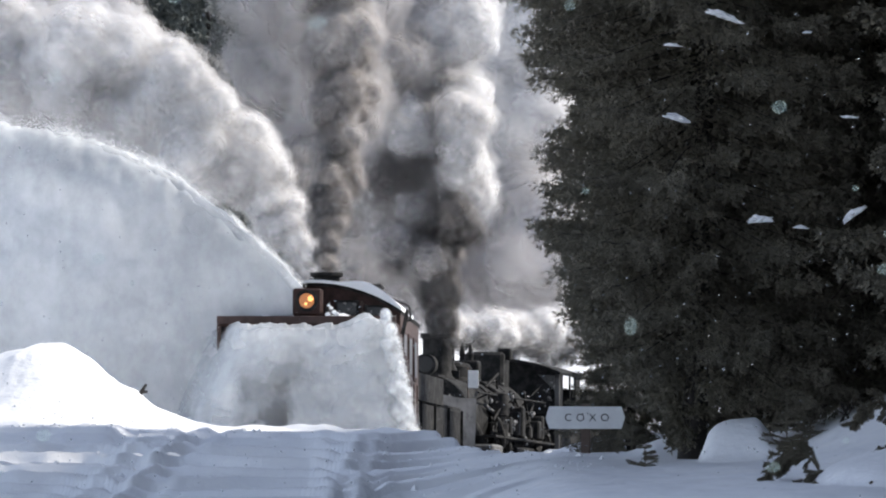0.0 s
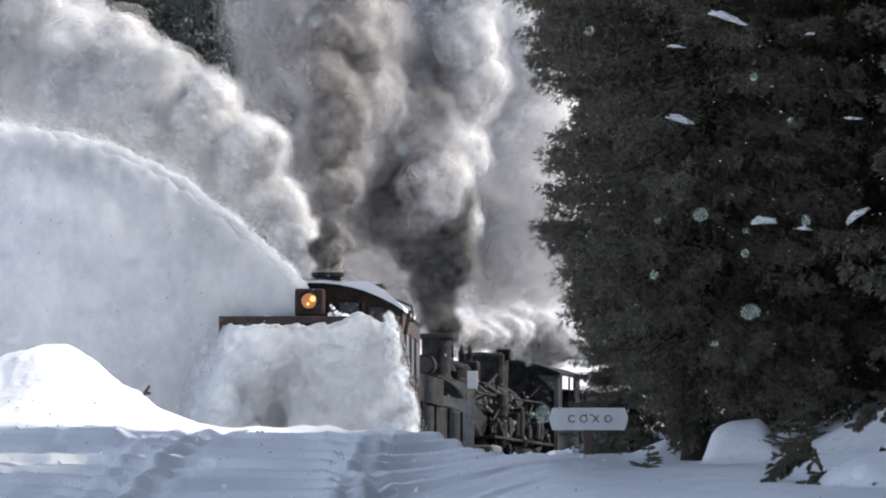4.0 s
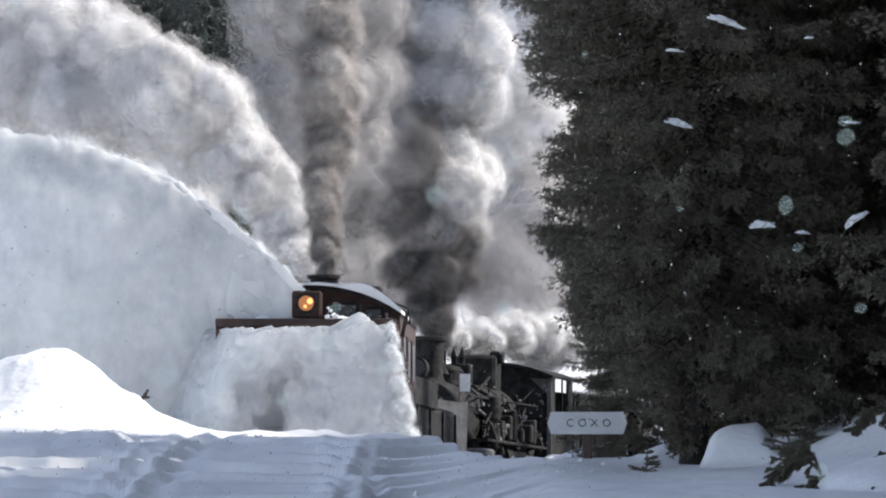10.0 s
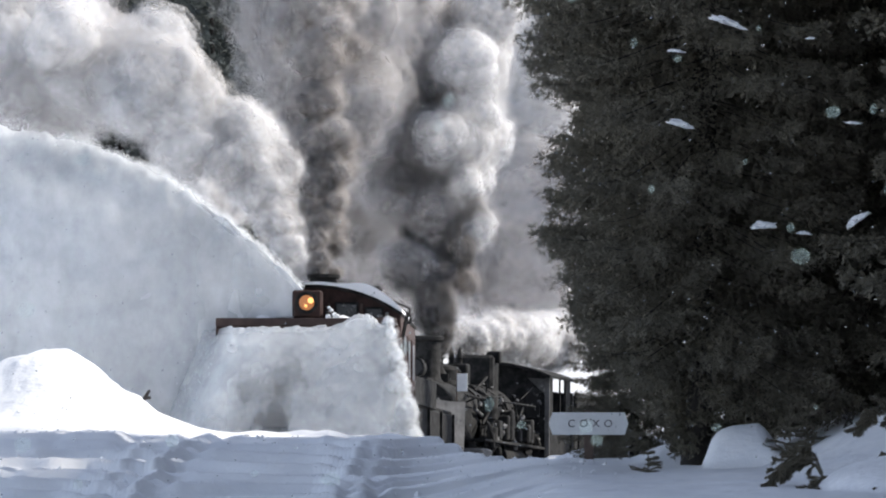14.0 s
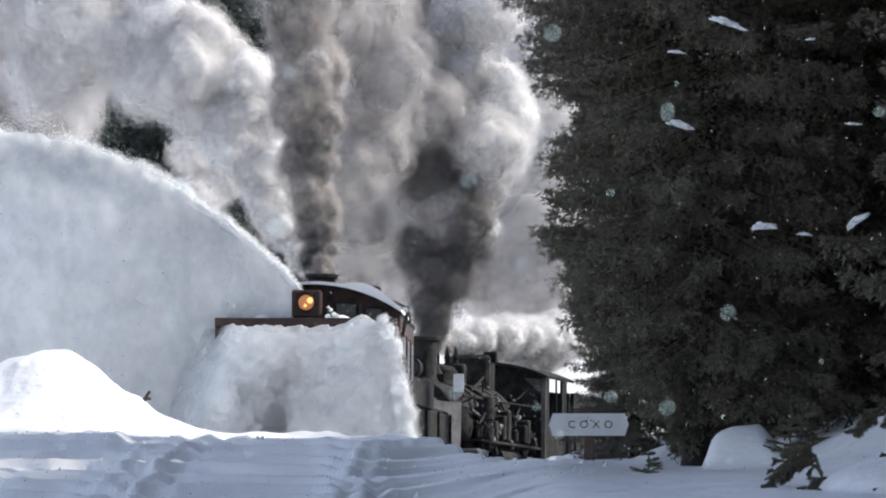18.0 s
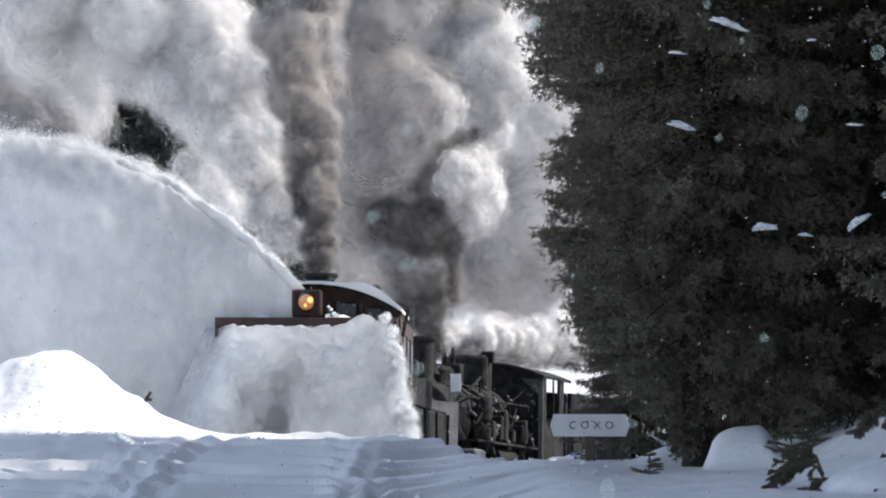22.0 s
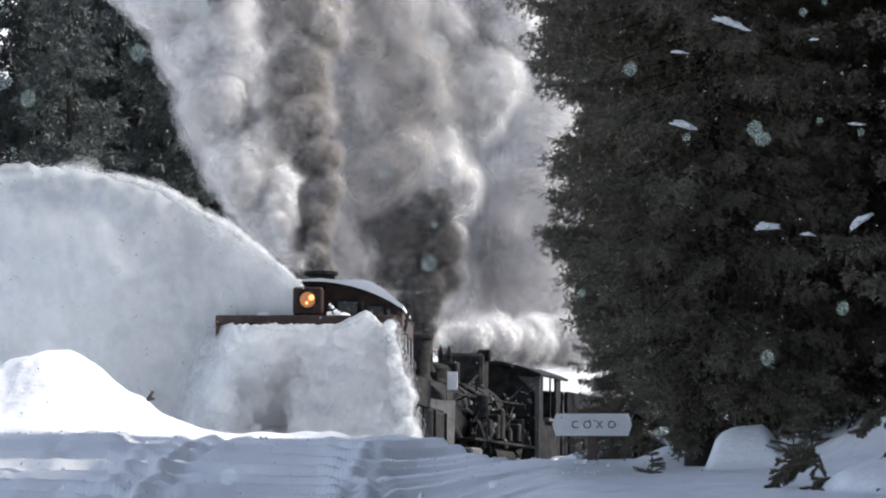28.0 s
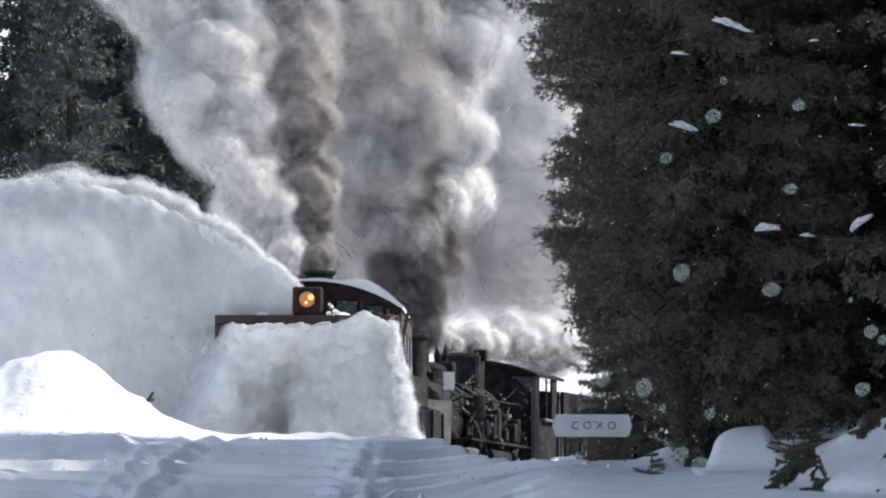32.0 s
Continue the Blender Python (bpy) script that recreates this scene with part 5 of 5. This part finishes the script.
hanging("drifting_smoke", "dull grey smoke between the two chimneys",
        [(-2.0, 158, 5.6, 1.0, "haze", 0.6), (-1.2, 158, 6.2, 1.0, "haze", 0.3), (-2.4, 158, 7.0, 1.2, "haze", 0.8), (-1.2, 158, 7.9, 1.2, "haze", 0.2),
         (-2.7, 158, 8.6, 1.3, "haze", 1.0), (-1.4, 158, 9.6, 1.4, "haze", 0.2), (-3.0, 158, 10.3, 1.4, "haze", 1.0), (-2.0, 157, 7.8, 1.0, "haze", 0.5), (-2.2, 157, 9.6, 1.1, "haze", 0.5),
         (-2.1, 146, 6.6, 0.8, "haze", 1.0), (-1.9, 146, 7.8, 0.9, "haze", 1.0), (-2.4, 146, 9.0, 0.9, "haze", 1.0), (-1.6, 146, 9.4, 0.9, "haze", 0.6)])
hanging("hillside_smoke", "thin brown smoke drifting before the hillside trees",
        [(-9.0, 165, 7.6, 0.8, "haze", -5.5), (-8.3, 165, 8.4, 0.9, "mist", -5.5), (-9.3, 165, 8.9, 1.0, "haze", -5.5), (-7.6, 166, 9.3, 0.9, "veil", -5.5), (-8.6, 166, 9.9, 1.0, "veil", -5.5)], (23, 29))
hanging("edge_mist", "thin pale mist along the thrown snow",
        [(-5.4, 165, 6.9, 0.5, "mist", 1.2), (-5.0, 165, 6.2, 0.5, "wisp", 0.9), (-4.6, 165, 6.6, 0.5, "mist", 0.6)], (20, 26))


def smooth_step(v):
    v = min(1, max(0, v))
    return v * v * (3 - 2 * v)


def fan_sheet(seed, edge, low):
    """One sheet of the thrown snow, from its upper edge down to the bank, with a crumbly powder face."""
    nu, nv = 150, 90
    V = np.empty((nv, nu, 3))
    for i in range(nu):
        e = along(edge, i / (nu - 1))
        for j in range(nv):
            v = j / (nv - 1)
            z = e[2] + ((-0.42 + (low + 0.42) * smooth_step((-e[0] - 1.25) / 0.65)) - e[2]) * v
            x = e[0] + 0.35 * (e[2] - z) / (e[2] - low) * (1 - i / nu)
            p = Vector((x, z, seed * 3.7))
            soft = noise.fractal(p * 0.9, 0.9, 2.0, 3)
            fine = noise.fractal(p * 3.5, 0.8, 2.2, 4)
            deep = min(1, 2.2 * (e[2] - z) / (e[2] - low))
            swell = 0.75 * math.sqrt(deep * (2 - deep)) * smooth_step((-x - 1.3) / 1.8)
            fray = 0.07 * (fine + soft) * (1 if j < 3 else 0.4) * min(1, i / 25)
            V[j, i] = (x, e[1] - swell - (0.10 * soft + 0.007 * fine) * min(1, i / 30), z + fray)
    k = np.arange(nu * nv).reshape(nv, nu)
    F = np.stack([k[:-1, :-1].ravel(), k[:-1, 1:].ravel(), k[1:, 1:].ravel(), k[1:, :-1].ravel()], 1)
    return V.reshape(-1, 3), F


def solid_sheet(name, V, F, nu, nv, depth, mat):
    """Gives a sheet its thickness: a back face and a closed rim."""
    n = len(V)
    back = V + np.array([0, depth, 0])
    faces = np.concatenate([F, F[:, ::-1] + n])
    k = np.arange(n).reshape(nv, nu)
    loop = np.concatenate([k[0, :], k[1:, -1], k[-1, -2::-1], k[-2:0:-1, 0]])
    nxt = np.roll(loop, -1)
    rim = np.stack([nxt, loop, loop + n, nxt + n], 1)
    me = mesh_np(name, np.concatenate([V, back]), np.concatenate([faces, rim]), mat)
    me.shade_smooth()
    return me


def sink(t):
    """How far the throw of snow has dropped at t seconds, from 0 to 1."""
    return 0.15 * ease(t, 2, 13) + 0.85 * ease(t, 22, 30)


def grains(centres, rng, r0, r1):
    """A loose cloud of snow grains."""
    tet = np.array([(1, 1, 1), (1, -1, -1), (-1, 1, -1), (-1, -1, 1)]) * 0.75
    n = len(centres)
    V = centres[:, None, :] + tet[None] * rng.uniform(r0, r1, n)[:, None, None]
    F = (np.arange(n) * 4)[:, None, None] + np.array([(0, 1, 2), (0, 3, 1), (0, 2, 3), (1, 3, 2)])[None]
    ob = new("snow_dust", mesh_np("snow_dust", V.reshape(-1, 3), F.reshape(-1, 3), M_POWDER))
    return tagged(ob, "fine white snow grains", kind="stuff")


def build_snow_plume():
    """Snow thrown from the chute: a fan of billows from the chute out over the bank."""
    t = empty("snow_plume", pose(-2.35, 130.6, 3.75))
    # upper edge of the throw, from the chute outwards
    edge0 = [(0, 0, 0.05), (-0.5, 0.1, 0.62), (-1.3, 0.3, 1.32), (-2.2, 0.6, 2.0), (-3.2, 0.9, 2.5), (-4.2, 1.1, 2.8), (-5.4, 1.3, 2.95), (-7.2, 1.5, 2.9)]
    edge1 = [(0, 0, 0.05), (-0.5, 0.1, 0.50), (-1.3, 0.3, 1.15), (-2.2, 0.6, 1.65), (-3.2, 0.9, 1.95), (-4.2, 1.1, 2.0), (-5.4, 1.3, 1.75), (-7.2, 1.5, 1.1)]
    inner = [(x, y - 0.30 * (1 - smooth_step((-x - 1.5) / 1.5)), z - 0.04 - 0.01 * abs(x)) for x, y, z in edge0]
    for k, mat in enumerate((M_POWDER, V_DRIFT[0], V_DRIFT[1])):
        V, F = fan_sheet(k + 1, [(x, y - 0.18 * k * smooth_step((-x - 1.0) / 1.5), z + 0.03 * k) for x, y, z in inner], -2.6)
        ob = new("snow_sheet", solid_sheet("snow_sheet", V, F, 150, 90, 0.25, mat))
        ob.parent = t
        rows = []
        for i in range(41):
            tt = 0.8 * i
            a = tt * 1.5 + 2.1 * k
            rows.append((tt, pose(-0.05 * k + 0.10 * math.sin(a), 0.05 * math.cos(a), 0.06 * math.cos(0.8 * a), 0, -11.0 * sink(tt) - 0.5 * math.sin(0.9 * a) * k, 0)))
        MOVES.append((ob, rows))
    n = 84
    for i in range(n):
        u = (i + 0.5) / n
        size = (0.09 + 0.40 * u ** 0.8) * (1.25 if i % 5 == 0 else 0.9)
        a, b = along(edge0, u), along(edge1, u)
        ob = billow(t, "snow", size)
        down = size * rnd.uniform(0.95, 1.5)
        rolling(ob, lambda tt, a=a, b=b, d=down: [p - (d if k == 2 else 0) for k, p in enumerate(mix(a, b, sink(tt)))],
                (0.05 * size, 0.3 * size, 0.35 * size), 4.5, 22, (-0.8, 0, 0.5))
    for k in range(3):
        rng = np.random.default_rng(70 + k)
        u = rng.uniform(0.02, 1, 1500)
        c = np.array([along(edge0, q) for q in u])
        c[:, 2] += -0.05 + np.abs(rng.normal(size=len(u))) * (0.03 + 0.16 * u) - 0.10 * u
        c[:, 1] += rng.normal(size=len(u)) * 0.25
        ob = grains(c, rng, 0.003, 0.008)
        ob.parent = t
        MOVES.append((ob, [(0.8 * i, pose(0.12 * math.sin(1.7 * i + 2 * k), 0, 0.05 * math.cos(1.3 * i + k), 0, -11.0 * sink(0.8 * i), 0)) for i in range(41)]))
    return tagged(t, "great white fan of snow thrown out by the snow plough", "flying snow")


def spray_sheet(seed):
    """The face of the snow wave before the hood: wider at its foot than at the lip."""
    nu, nv = 120, 80
    V = np.empty((nv, nu, 3))
    for j in range(nv):
        v = j / (nv - 1)
        x0, x1 = -1.7 - 1.0 * v, 1.40 + 0.50 * v ** 0.8
        for i in range(nu):
            u = i / (nu - 1)
            x = x0 + (x1 - x0) * u
            z = 3.20 + 0.20 * math.exp(-((u - 0.86) / 0.09) ** 2) - 2.35 * v
            p = Vector((x, z, seed * 5.1))
            soft = noise.fractal(p * 1.7, 0.9, 2.0, 3)
            fine = noise.fractal(Vector((p.x * 5, p.y * 3.4, p.z)), 0.7, 2.2, 5)
            bulge = -0.55 + 0.85 * smooth_step(u / 0.22) + 0.70 * math.sin(math.pi * (0.1 + 0.9 * u) * 0.95) ** 0.7 * (0.3 + 0.7 * v)
            rim = 0.05 * fine if i in (0, nu - 1) or j < 2 else 0
            V[j, i] = (x + rim, -bulge - 0.12 * soft - 0.012 * fine, z + rim)
    k = np.arange(nu * nv).reshape(nv, nu)
    F = np.stack([k[:-1, :-1].ravel(), k[:-1, 1:].ravel(), k[1:, 1:].ravel(), k[1:, :-1].ravel()], 1)
    return solid_sheet("snow_sheet", V.reshape(-1, 3), F, nu, nv, 0.22, V_CHURN[seed])


def build_spray():
    """Snow churned up before the plough's hood."""
    t = empty("snow_spray")
    for k in range(3):
        ob = new("snow_sheet", spray_sheet(k))
        ob.parent = t
        MOVES.append((ob, [(0.8 * i, pose(0.05 * math.sin(1.9 * i + k), -0.08 * k + 0.05 * math.cos(1.3 * i), 0.06 * math.sin(1.1 * i + 2 * k) - 0.04, 0, 0.8 * math.sin(0.9 * i + k), 0))
                           for i in range(41)]))
    # the jet along the outer edge of the wave
    for i in range(26):
        v = rnd.uniform(0, 1)
        x, y, z, size = 1.34 + 0.46 * v ** 0.8, -0.5 - 0.45 * v, 3.26 - 2.4 * v, 0.07 + 0.11 * v
        ob = billow(t, "gust", size * 1.25)
        rolling(ob, lambda tt, p=(x, y, z): p, (0.06, 0.1, 0.22), 3.2, 28, (0.2, 0, -1))
    # loose grains along the wave's edges
    for k in range(3):
        rng = np.random.default_rng(90 + k)
        n = 1300
        v = rng.uniform(0, 1, n)
        side = rng.uniform(0, 1, n) < 0.97
        x = np.where(side, 1.42 + 0.52 * v ** 0.8, -1.5 - 0.85 * v) + rng.normal(size=n) * np.where(side, 0.05, 0.12)
        c = np.stack([x, -0.35 - 0.5 * v + rng.normal(size=n) * 0.15, 3.2 - 2.3 * v + rng.normal(size=n) * 0.06], 1)
        ob = grains(c, rng, 0.003, 0.008)
        ob.parent = t
        MOVES.append((ob, [(0.8 * i, pose(0.04 * math.sin(2.3 * i + k), 0, 0.10 * math.cos(1.9 * i + 2 * k))) for i in range(41)]))
    return tagged(t, "churned white snow boiling up before the plough's hood", "flying snow")


snow_plume = build_snow_plume()
snow_spray = build_spray()


# ---- sign and small things ----
def sign_letters(text, size, m, parent, mat):
    cu = bpy.data.curves.new("lettering", 'FONT')
    cu.body = text
    cu.size = size
    cu.extrude = 0.002
    cu.align_x, cu.align_y = 'CENTER', 'CENTER'
    cu.space_character = 1.75
    ob = new("lettering", cu)
    ob.parent = parent
    ob.matrix_basis = m
    cu.materials.append(mat)
    return ob


def build_sign():
    t = empty("station_sign", pose(1.79, 97.0, ground_at(1.79, 97.0), 0, 0, -4))
    part("post", box(-0.06, 0.06, 0.0, 0.1, -0.6, 0.62, 0.008), M_WOOD, t, "dark weathered timber post")
    board = [(-0.5, 0.45), (-0.455, 0.31), (0.455, 0.31), (0.5, 0.45), (0.455, 0.59), (-0.455, 0.59)]
    b = part("board", prism(board, -0.035, -0.004), M_SIGN, t, "white painted board with pointed ends")
    sign_letters("COXO", 0.135, pose(0.02, -0.037, 0.447, 90), b, M_LETTER)
    for dx in (-0.03, 0.03):
        part("bolt", rod((dx, -0.036, 0.5), (dx, -0.046, 0.5), 0.01, seg=8), M_BLACK, b)
    tagged(t, "white wooden station sign lettered COXO on a dark post in snow", "sign")


build_sign()


# ---- young spruces, twigs and snow caught on boughs ----
def sapling_mesh(seed, height, reach, whorls):
    """A young spruce: a stem and whorls of twigs furred with needles."""
    rng = random.Random(seed)
    bm = bmesh.new()

    def furry(a, b, r):
        rod(a, b, 0.008, 0.004, 5, bm, False)
        n = int((b - a).length / 0.0022)
        for i in range(n):
            p = a.lerp(b, (i + 0.5) / n)
            way = (b - a).normalized() * 0.7 + Vector((rng.gauss(0, 1), rng.gauss(0, 1), rng.gauss(0, 1))).normalized()
            side = way.cross(Vector((rng.gauss(0, 1), rng.gauss(0, 1), rng.gauss(0, 1)))).normalized() * 0.005
            q = p + way.normalized() * r * rng.uniform(0.7, 1.2)
            bm.faces.new([bm.verts.new(c) for c in (p - side, p + side, q)])
    furry(Vector((0, 0, -0.1)), Vector((0.01, 0, height)), 0.03)
    for k in range(whorls):
        z = height * (0.12 + 0.75 * k / whorls)
        ln = reach * (1 - 0.75 * k / whorls)
        for j in range(5):
            a = rng.uniform(0, 6.28)
            p = Vector((0, 0, z))
            q = p + Vector((math.cos(a) * ln, math.sin(a) * ln, rng.uniform(0.0, 0.4) * ln))
            furry(p, q, 0.026)
            for s in (0.45, 0.7):
                b = p.lerp(q, s)
                c = rng.choice((-1, 1)) * 0.8 + a
                furry(b, b + Vector((math.cos(c), math.sin(c), rng.uniform(-0.2, 0.2))) * ln * 0.4, 0.028)
    me = bpy.data.meshes.new("young_spruce")
    bm.to_mesh(me)
    bm.free()
    me.materials.append(M_NEEDLE)
    return me


def young_spruce(me, m, label):
    tagged(new("young_spruce", me), label, "young spruce", "young spruces").matrix_basis = m


small = sapling_mesh(1, 0.36, 0.20, 4)
tall = sapling_mesh(2, 0.75, 0.36, 6)
young_spruce(small, pose(2.31, 88.5, ground_at(2.31, 88.5) - 0.02), "little dark spruce tip standing out of the snow")
young_spruce(tall, pose(2.33, 95.3, ground_at(2.33, 95.3) - 0.30, 0, 0, 60), "young dark spruce behind the sign, deep in snow")
young_spruce(tall, pose(3.95, 88.8, ground_at(3.95, 88.8) - 0.15, 0, 0, 20), "bushy young spruce beside the snowed-over boulder")
young_spruce(tall, pose(4.2, 89.2, ground_at(4.2, 89.2) - 0.2, 0, 8, 110), "bushy young spruce on the bank beside the boulder")


def bough_mesh(seed, stem, twig, fur):
    """A spruce bough out of the snow: a bent stem with drooping twigs to both sides, thick with needles."""
    rng = random.Random(seed)
    V, F = [], []

    def furry(a, b, r, wood):
        n = max(4, int((b - a).length / 0.0013))
        way = (b - a).normalized()
        for i in range(n):
            p = a.lerp(b, (i + 0.5) / n)
            d = (way * 0.9 + Vector((rng.gauss(0, 1), rng.gauss(0, 1), rng.gauss(0, 1))).normalized()).normalized()
            side = d.cross(Vector((rng.gauss(0, 1), rng.gauss(0, 1), rng.gauss(0, 1)))).normalized() * 0.008
            k = len(V)
            V.extend((p - side, p + side, p + d * r * rng.uniform(0.7, 1.2)))
            F.append((k, k + 1, k + 2))
        u = way.cross(Vector((0.2, 0.9, 0.3))).normalized() * wood
        w = way.cross(u)
        k = len(V)
        for q in (a, b):
            V.extend((q + u, q - u * 0.5 + w * 0.87, q - u * 0.5 - w * 0.87))
        for i in range(3):
            m = (i + 1) % 3
            F.extend(((k + i, k + m, k + 3 + m), (k + i, k + 3 + m, k + 3 + i)))
    pts = [Vector(p) for p in stem]
    for a, b in zip(pts, pts[1:]):
        furry(a, b, fur, 0.006)
    for i in range(28):
        u = 0.2 + 0.8 * i / 27
        p = Vector(along(pts, u))
        q = Vector(along(pts, min(1, u + 0.05)))
        fwd = (q - p).normalized() if u < 0.97 else (p - Vector(along(pts, u - 0.05))).normalized()
        out = (fwd + Vector((rng.uniform(-0.5, 0.5), rng.uniform(-1, 1), (0.5 if i % 2 else -0.9) + rng.uniform(-0.2, 0.2)))).normalized()
        tip = p + out * twig * rng.uniform(0.6, 1.1) * (1.15 - 0.5 * u)
        furry(p, tip, fur, 0.005)
        for k in range(2):
            r = p.lerp(tip, rng.uniform(0.35, 0.8))
            furry(r, r + (out + Vector((rng.uniform(-0.6, 0.6), rng.uniform(-0.6, 0.6), rng.uniform(-0.8, 0.3)))).normalized() * twig * 0.4, fur, 0.004)
    return mesh_np("spruce_bough", [v[:] for v in V], F, M_NEEDLE)


# stems: from the snow outwards
for k, (stem, twig, label) in enumerate((
        (((3.80, 77.6, 1.62), (3.70, 77.5, 1.88), (3.52, 77.4, 1.92), (3.34, 77.3, 1.76), (3.26, 77.3, 1.62)), 0.17, "dark spruce bough drooping out of the snow bank"),
        (((3.82, 77.0, 1.66), (3.72, 76.9, 1.66), (3.62, 76.8, 1.54), (3.54, 76.7, 1.38), (3.46, 76.6, 1.20)), 0.17, "dark spruce bough hanging down the snow bank"),
        (((3.80, 77.9, 1.70), (3.66, 77.9, 1.82), (3.50, 77.9, 1.80), (3.38, 77.9, 1.66)), 0.15, "dark spruce bough lying along the snow bank"),
        (((3.84, 76.6, 1.62), (3.76, 76.5, 1.52), (3.68, 76.4, 1.36), (3.62, 76.3, 1.18)), 0.15, "dark spruce bough hanging down the snow bank"),
        (((4.75, 78.5, 2.05), (4.60, 78.5, 2.20), (4.42, 78.4, 2.36), (4.28, 78.4, 2.24), (4.20, 78.4, 2.14)), 0.17, "dark spruce bough bent over the snowy bank"),
        (((4.75, 77.2, 1.76), (4.60, 77.1, 1.86), (4.45, 77.0, 1.88), (4.34, 77.0, 1.84)), 0.12, "short dark spruce bough lying on the snow"),
        (((4.62, 75.6, 1.40), (4.45, 75.5, 1.55), (4.30, 75.4, 1.56), (4.18, 75.4, 1.48)), 0.13, "short dark spruce bough at the foot of the bank"))):
    tagged(new("spruce_bough", bough_mesh(40 + k, stem, twig, 0.034)), label, "spruce bough", "boughs in the snow")
for x, y, a, h in ((4.62, 90.0, 25, 0.26), (4.75, 90.0, -28, 0.24)):
    t = empty("dead_twig", pose(x, y, ground_at(x, y) - 0.04, 0, a, 0))
    part("stem", rod((0, 0, 0), (0, 0, h), 0.018, 0.012, 8), M_BARK, t)
    part("side_shoot", rod((0, 0, h * 0.3), (0.1, 0, h * 0.55), 0.012, 0.008, 6), M_BARK, t)
    tagged(t, "bare dead twig sticking out of the snow", "twig", "dead twigs")


def snow_clump(x, y, z, w, h, seed, tilt=0):
    bm = bmesh.new()
    bmesh.ops.create_icosphere(bm, subdivisions=3, radius=1)
    for v in bm.verts:
        f = 1 + 0.75 * noise.fractal(v.co * 2.6 + Vector((seed * 3, 0, 0)), 0.8, 2, 4)
        v.co = (v.co.x * w * f, v.co.y * w * 0.6 * f, max(-0.35, v.co.z) * h * f)
    ob = part("snow_clump", bm, M_CAPSNOW, None, "", True, pose(x, y, z, 0, tilt, 0))
    tagged(ob, "small white clump of snow caught on a spruce bough", "snow clump", "snow on the boughs")


for i, (px, pz, w, h, tl) in enumerate(((3.33, 6.78, 0.20, 0.07, 18), (2.76, 5.58, 0.15, 0.07, 15), (3.74, 4.38, 0.15, 0.08, -4), (4.85, 4.45, 0.16, 0.08, -35),
                                         (4.22, 4.30, 0.08, 0.04, 5), (2.70, 6.45, 0.10, 0.035, 4), (4.8, 5.6, 0.10, 0.035, 3), (4.3, 6.6, 0.05, 0.03, 0))):
    snow_clump(px * 88.9 / 91, 88.9, 3 + (pz - 3) * 88.9 / 91, w * 0.85, h * 0.65, i, tl)
# broken branch stuck in the heap
t = empty("broken_branch", pose(-4.66, 118.6, ground_at(-4.66, 118.6)))
part("stick", rod((-0.05, 0, -0.1), (0.1, 0, 0.14), 0.035, 0.02, 8), M_BARK, t)
part("stub", rod((0.02, 0, 0.02), (0.12, 0, 0.02), 0.03, 0.02, 8), M_BARK, t)
tagged(t, "dark broken branch sticking out of the snow heap", "branch")


# ---- falling snow ----
def flake_sheet(seed, y, half, count, r0, r1, mat):
    rng = np.random.default_rng(seed)
    src = bmesh.new()
    bmesh.ops.create_icosphere(src, subdivisions=2 if r1 > 0.03 else 1, radius=1)
    base = np.array([v.co[:] for v in src.verts])
    tri = np.array([[v.index for v in f.verts] for f in src.faces])
    src.free()
    V, F = [], []
    for i in range(count):
        c = np.array([rng.uniform(-half - 1, half + 14), rng.uniform(-3, 3), rng.uniform(-1, 44)])
        V.append(base * rng.uniform(r0, r1) * rng.uniform(0.7, 1.2, 3) + c)
        F.append(tri + len(base) * i)
    ob = new("falling_snow", mesh_np("falling_snow", np.concatenate(V), np.concatenate(F), mat))
    ob.location = (0, y, 1.5)
    tagged(ob, "white snowflakes drifting down before the trees", "snowflakes", kind="stuff")
    return ob


FLAKES = [(flake_sheet(50 + i, y, 0.062 * y, n, 0.004, 0.014, V_FINE), 1.15, 0.35) for i, (y, n) in enumerate(((72, 4600), (79, 4600), (85, 4600)))]
FLAKES.append((flake_sheet(60, 34, 2.0, 2800, 0.012, 0.042, V_FLAKE), 1.2, 0.4))


# ---- everything that moves ----
def motions():
    for thing, s, reach in TRAIN:
        walk(thing, [(t, line_pose(s - TRAVEL * t / 32.0, reach)) for t in (0, 4, 8, 12, 16, 20, 24, 28, 32.0)])
    walk(snow_spray, [(t, line_pose(-TRAVEL * t / 32.0, 6.6)) for t in (0, 8, 16, 24, 32.0)])
    start = snow_plume.matrix_basis.copy()
    walk(snow_plume, [(t, Matrix.Translation(line_point(-TRAVEL * t / 32.0) - line_point(0)) @ start) for t in (0, 8, 16, 24, 32.0)])
    for ob, fall, drift in FLAKES:
        p = ob.location.copy()
        walk(ob, [(t, Matrix.Translation(p + Vector((-drift * t, 0, -fall * t)))) for t in (0, 8, 16, 24, 32.0)])
    for ob, rows in MOVES:
        walk(ob, rows)


motions()
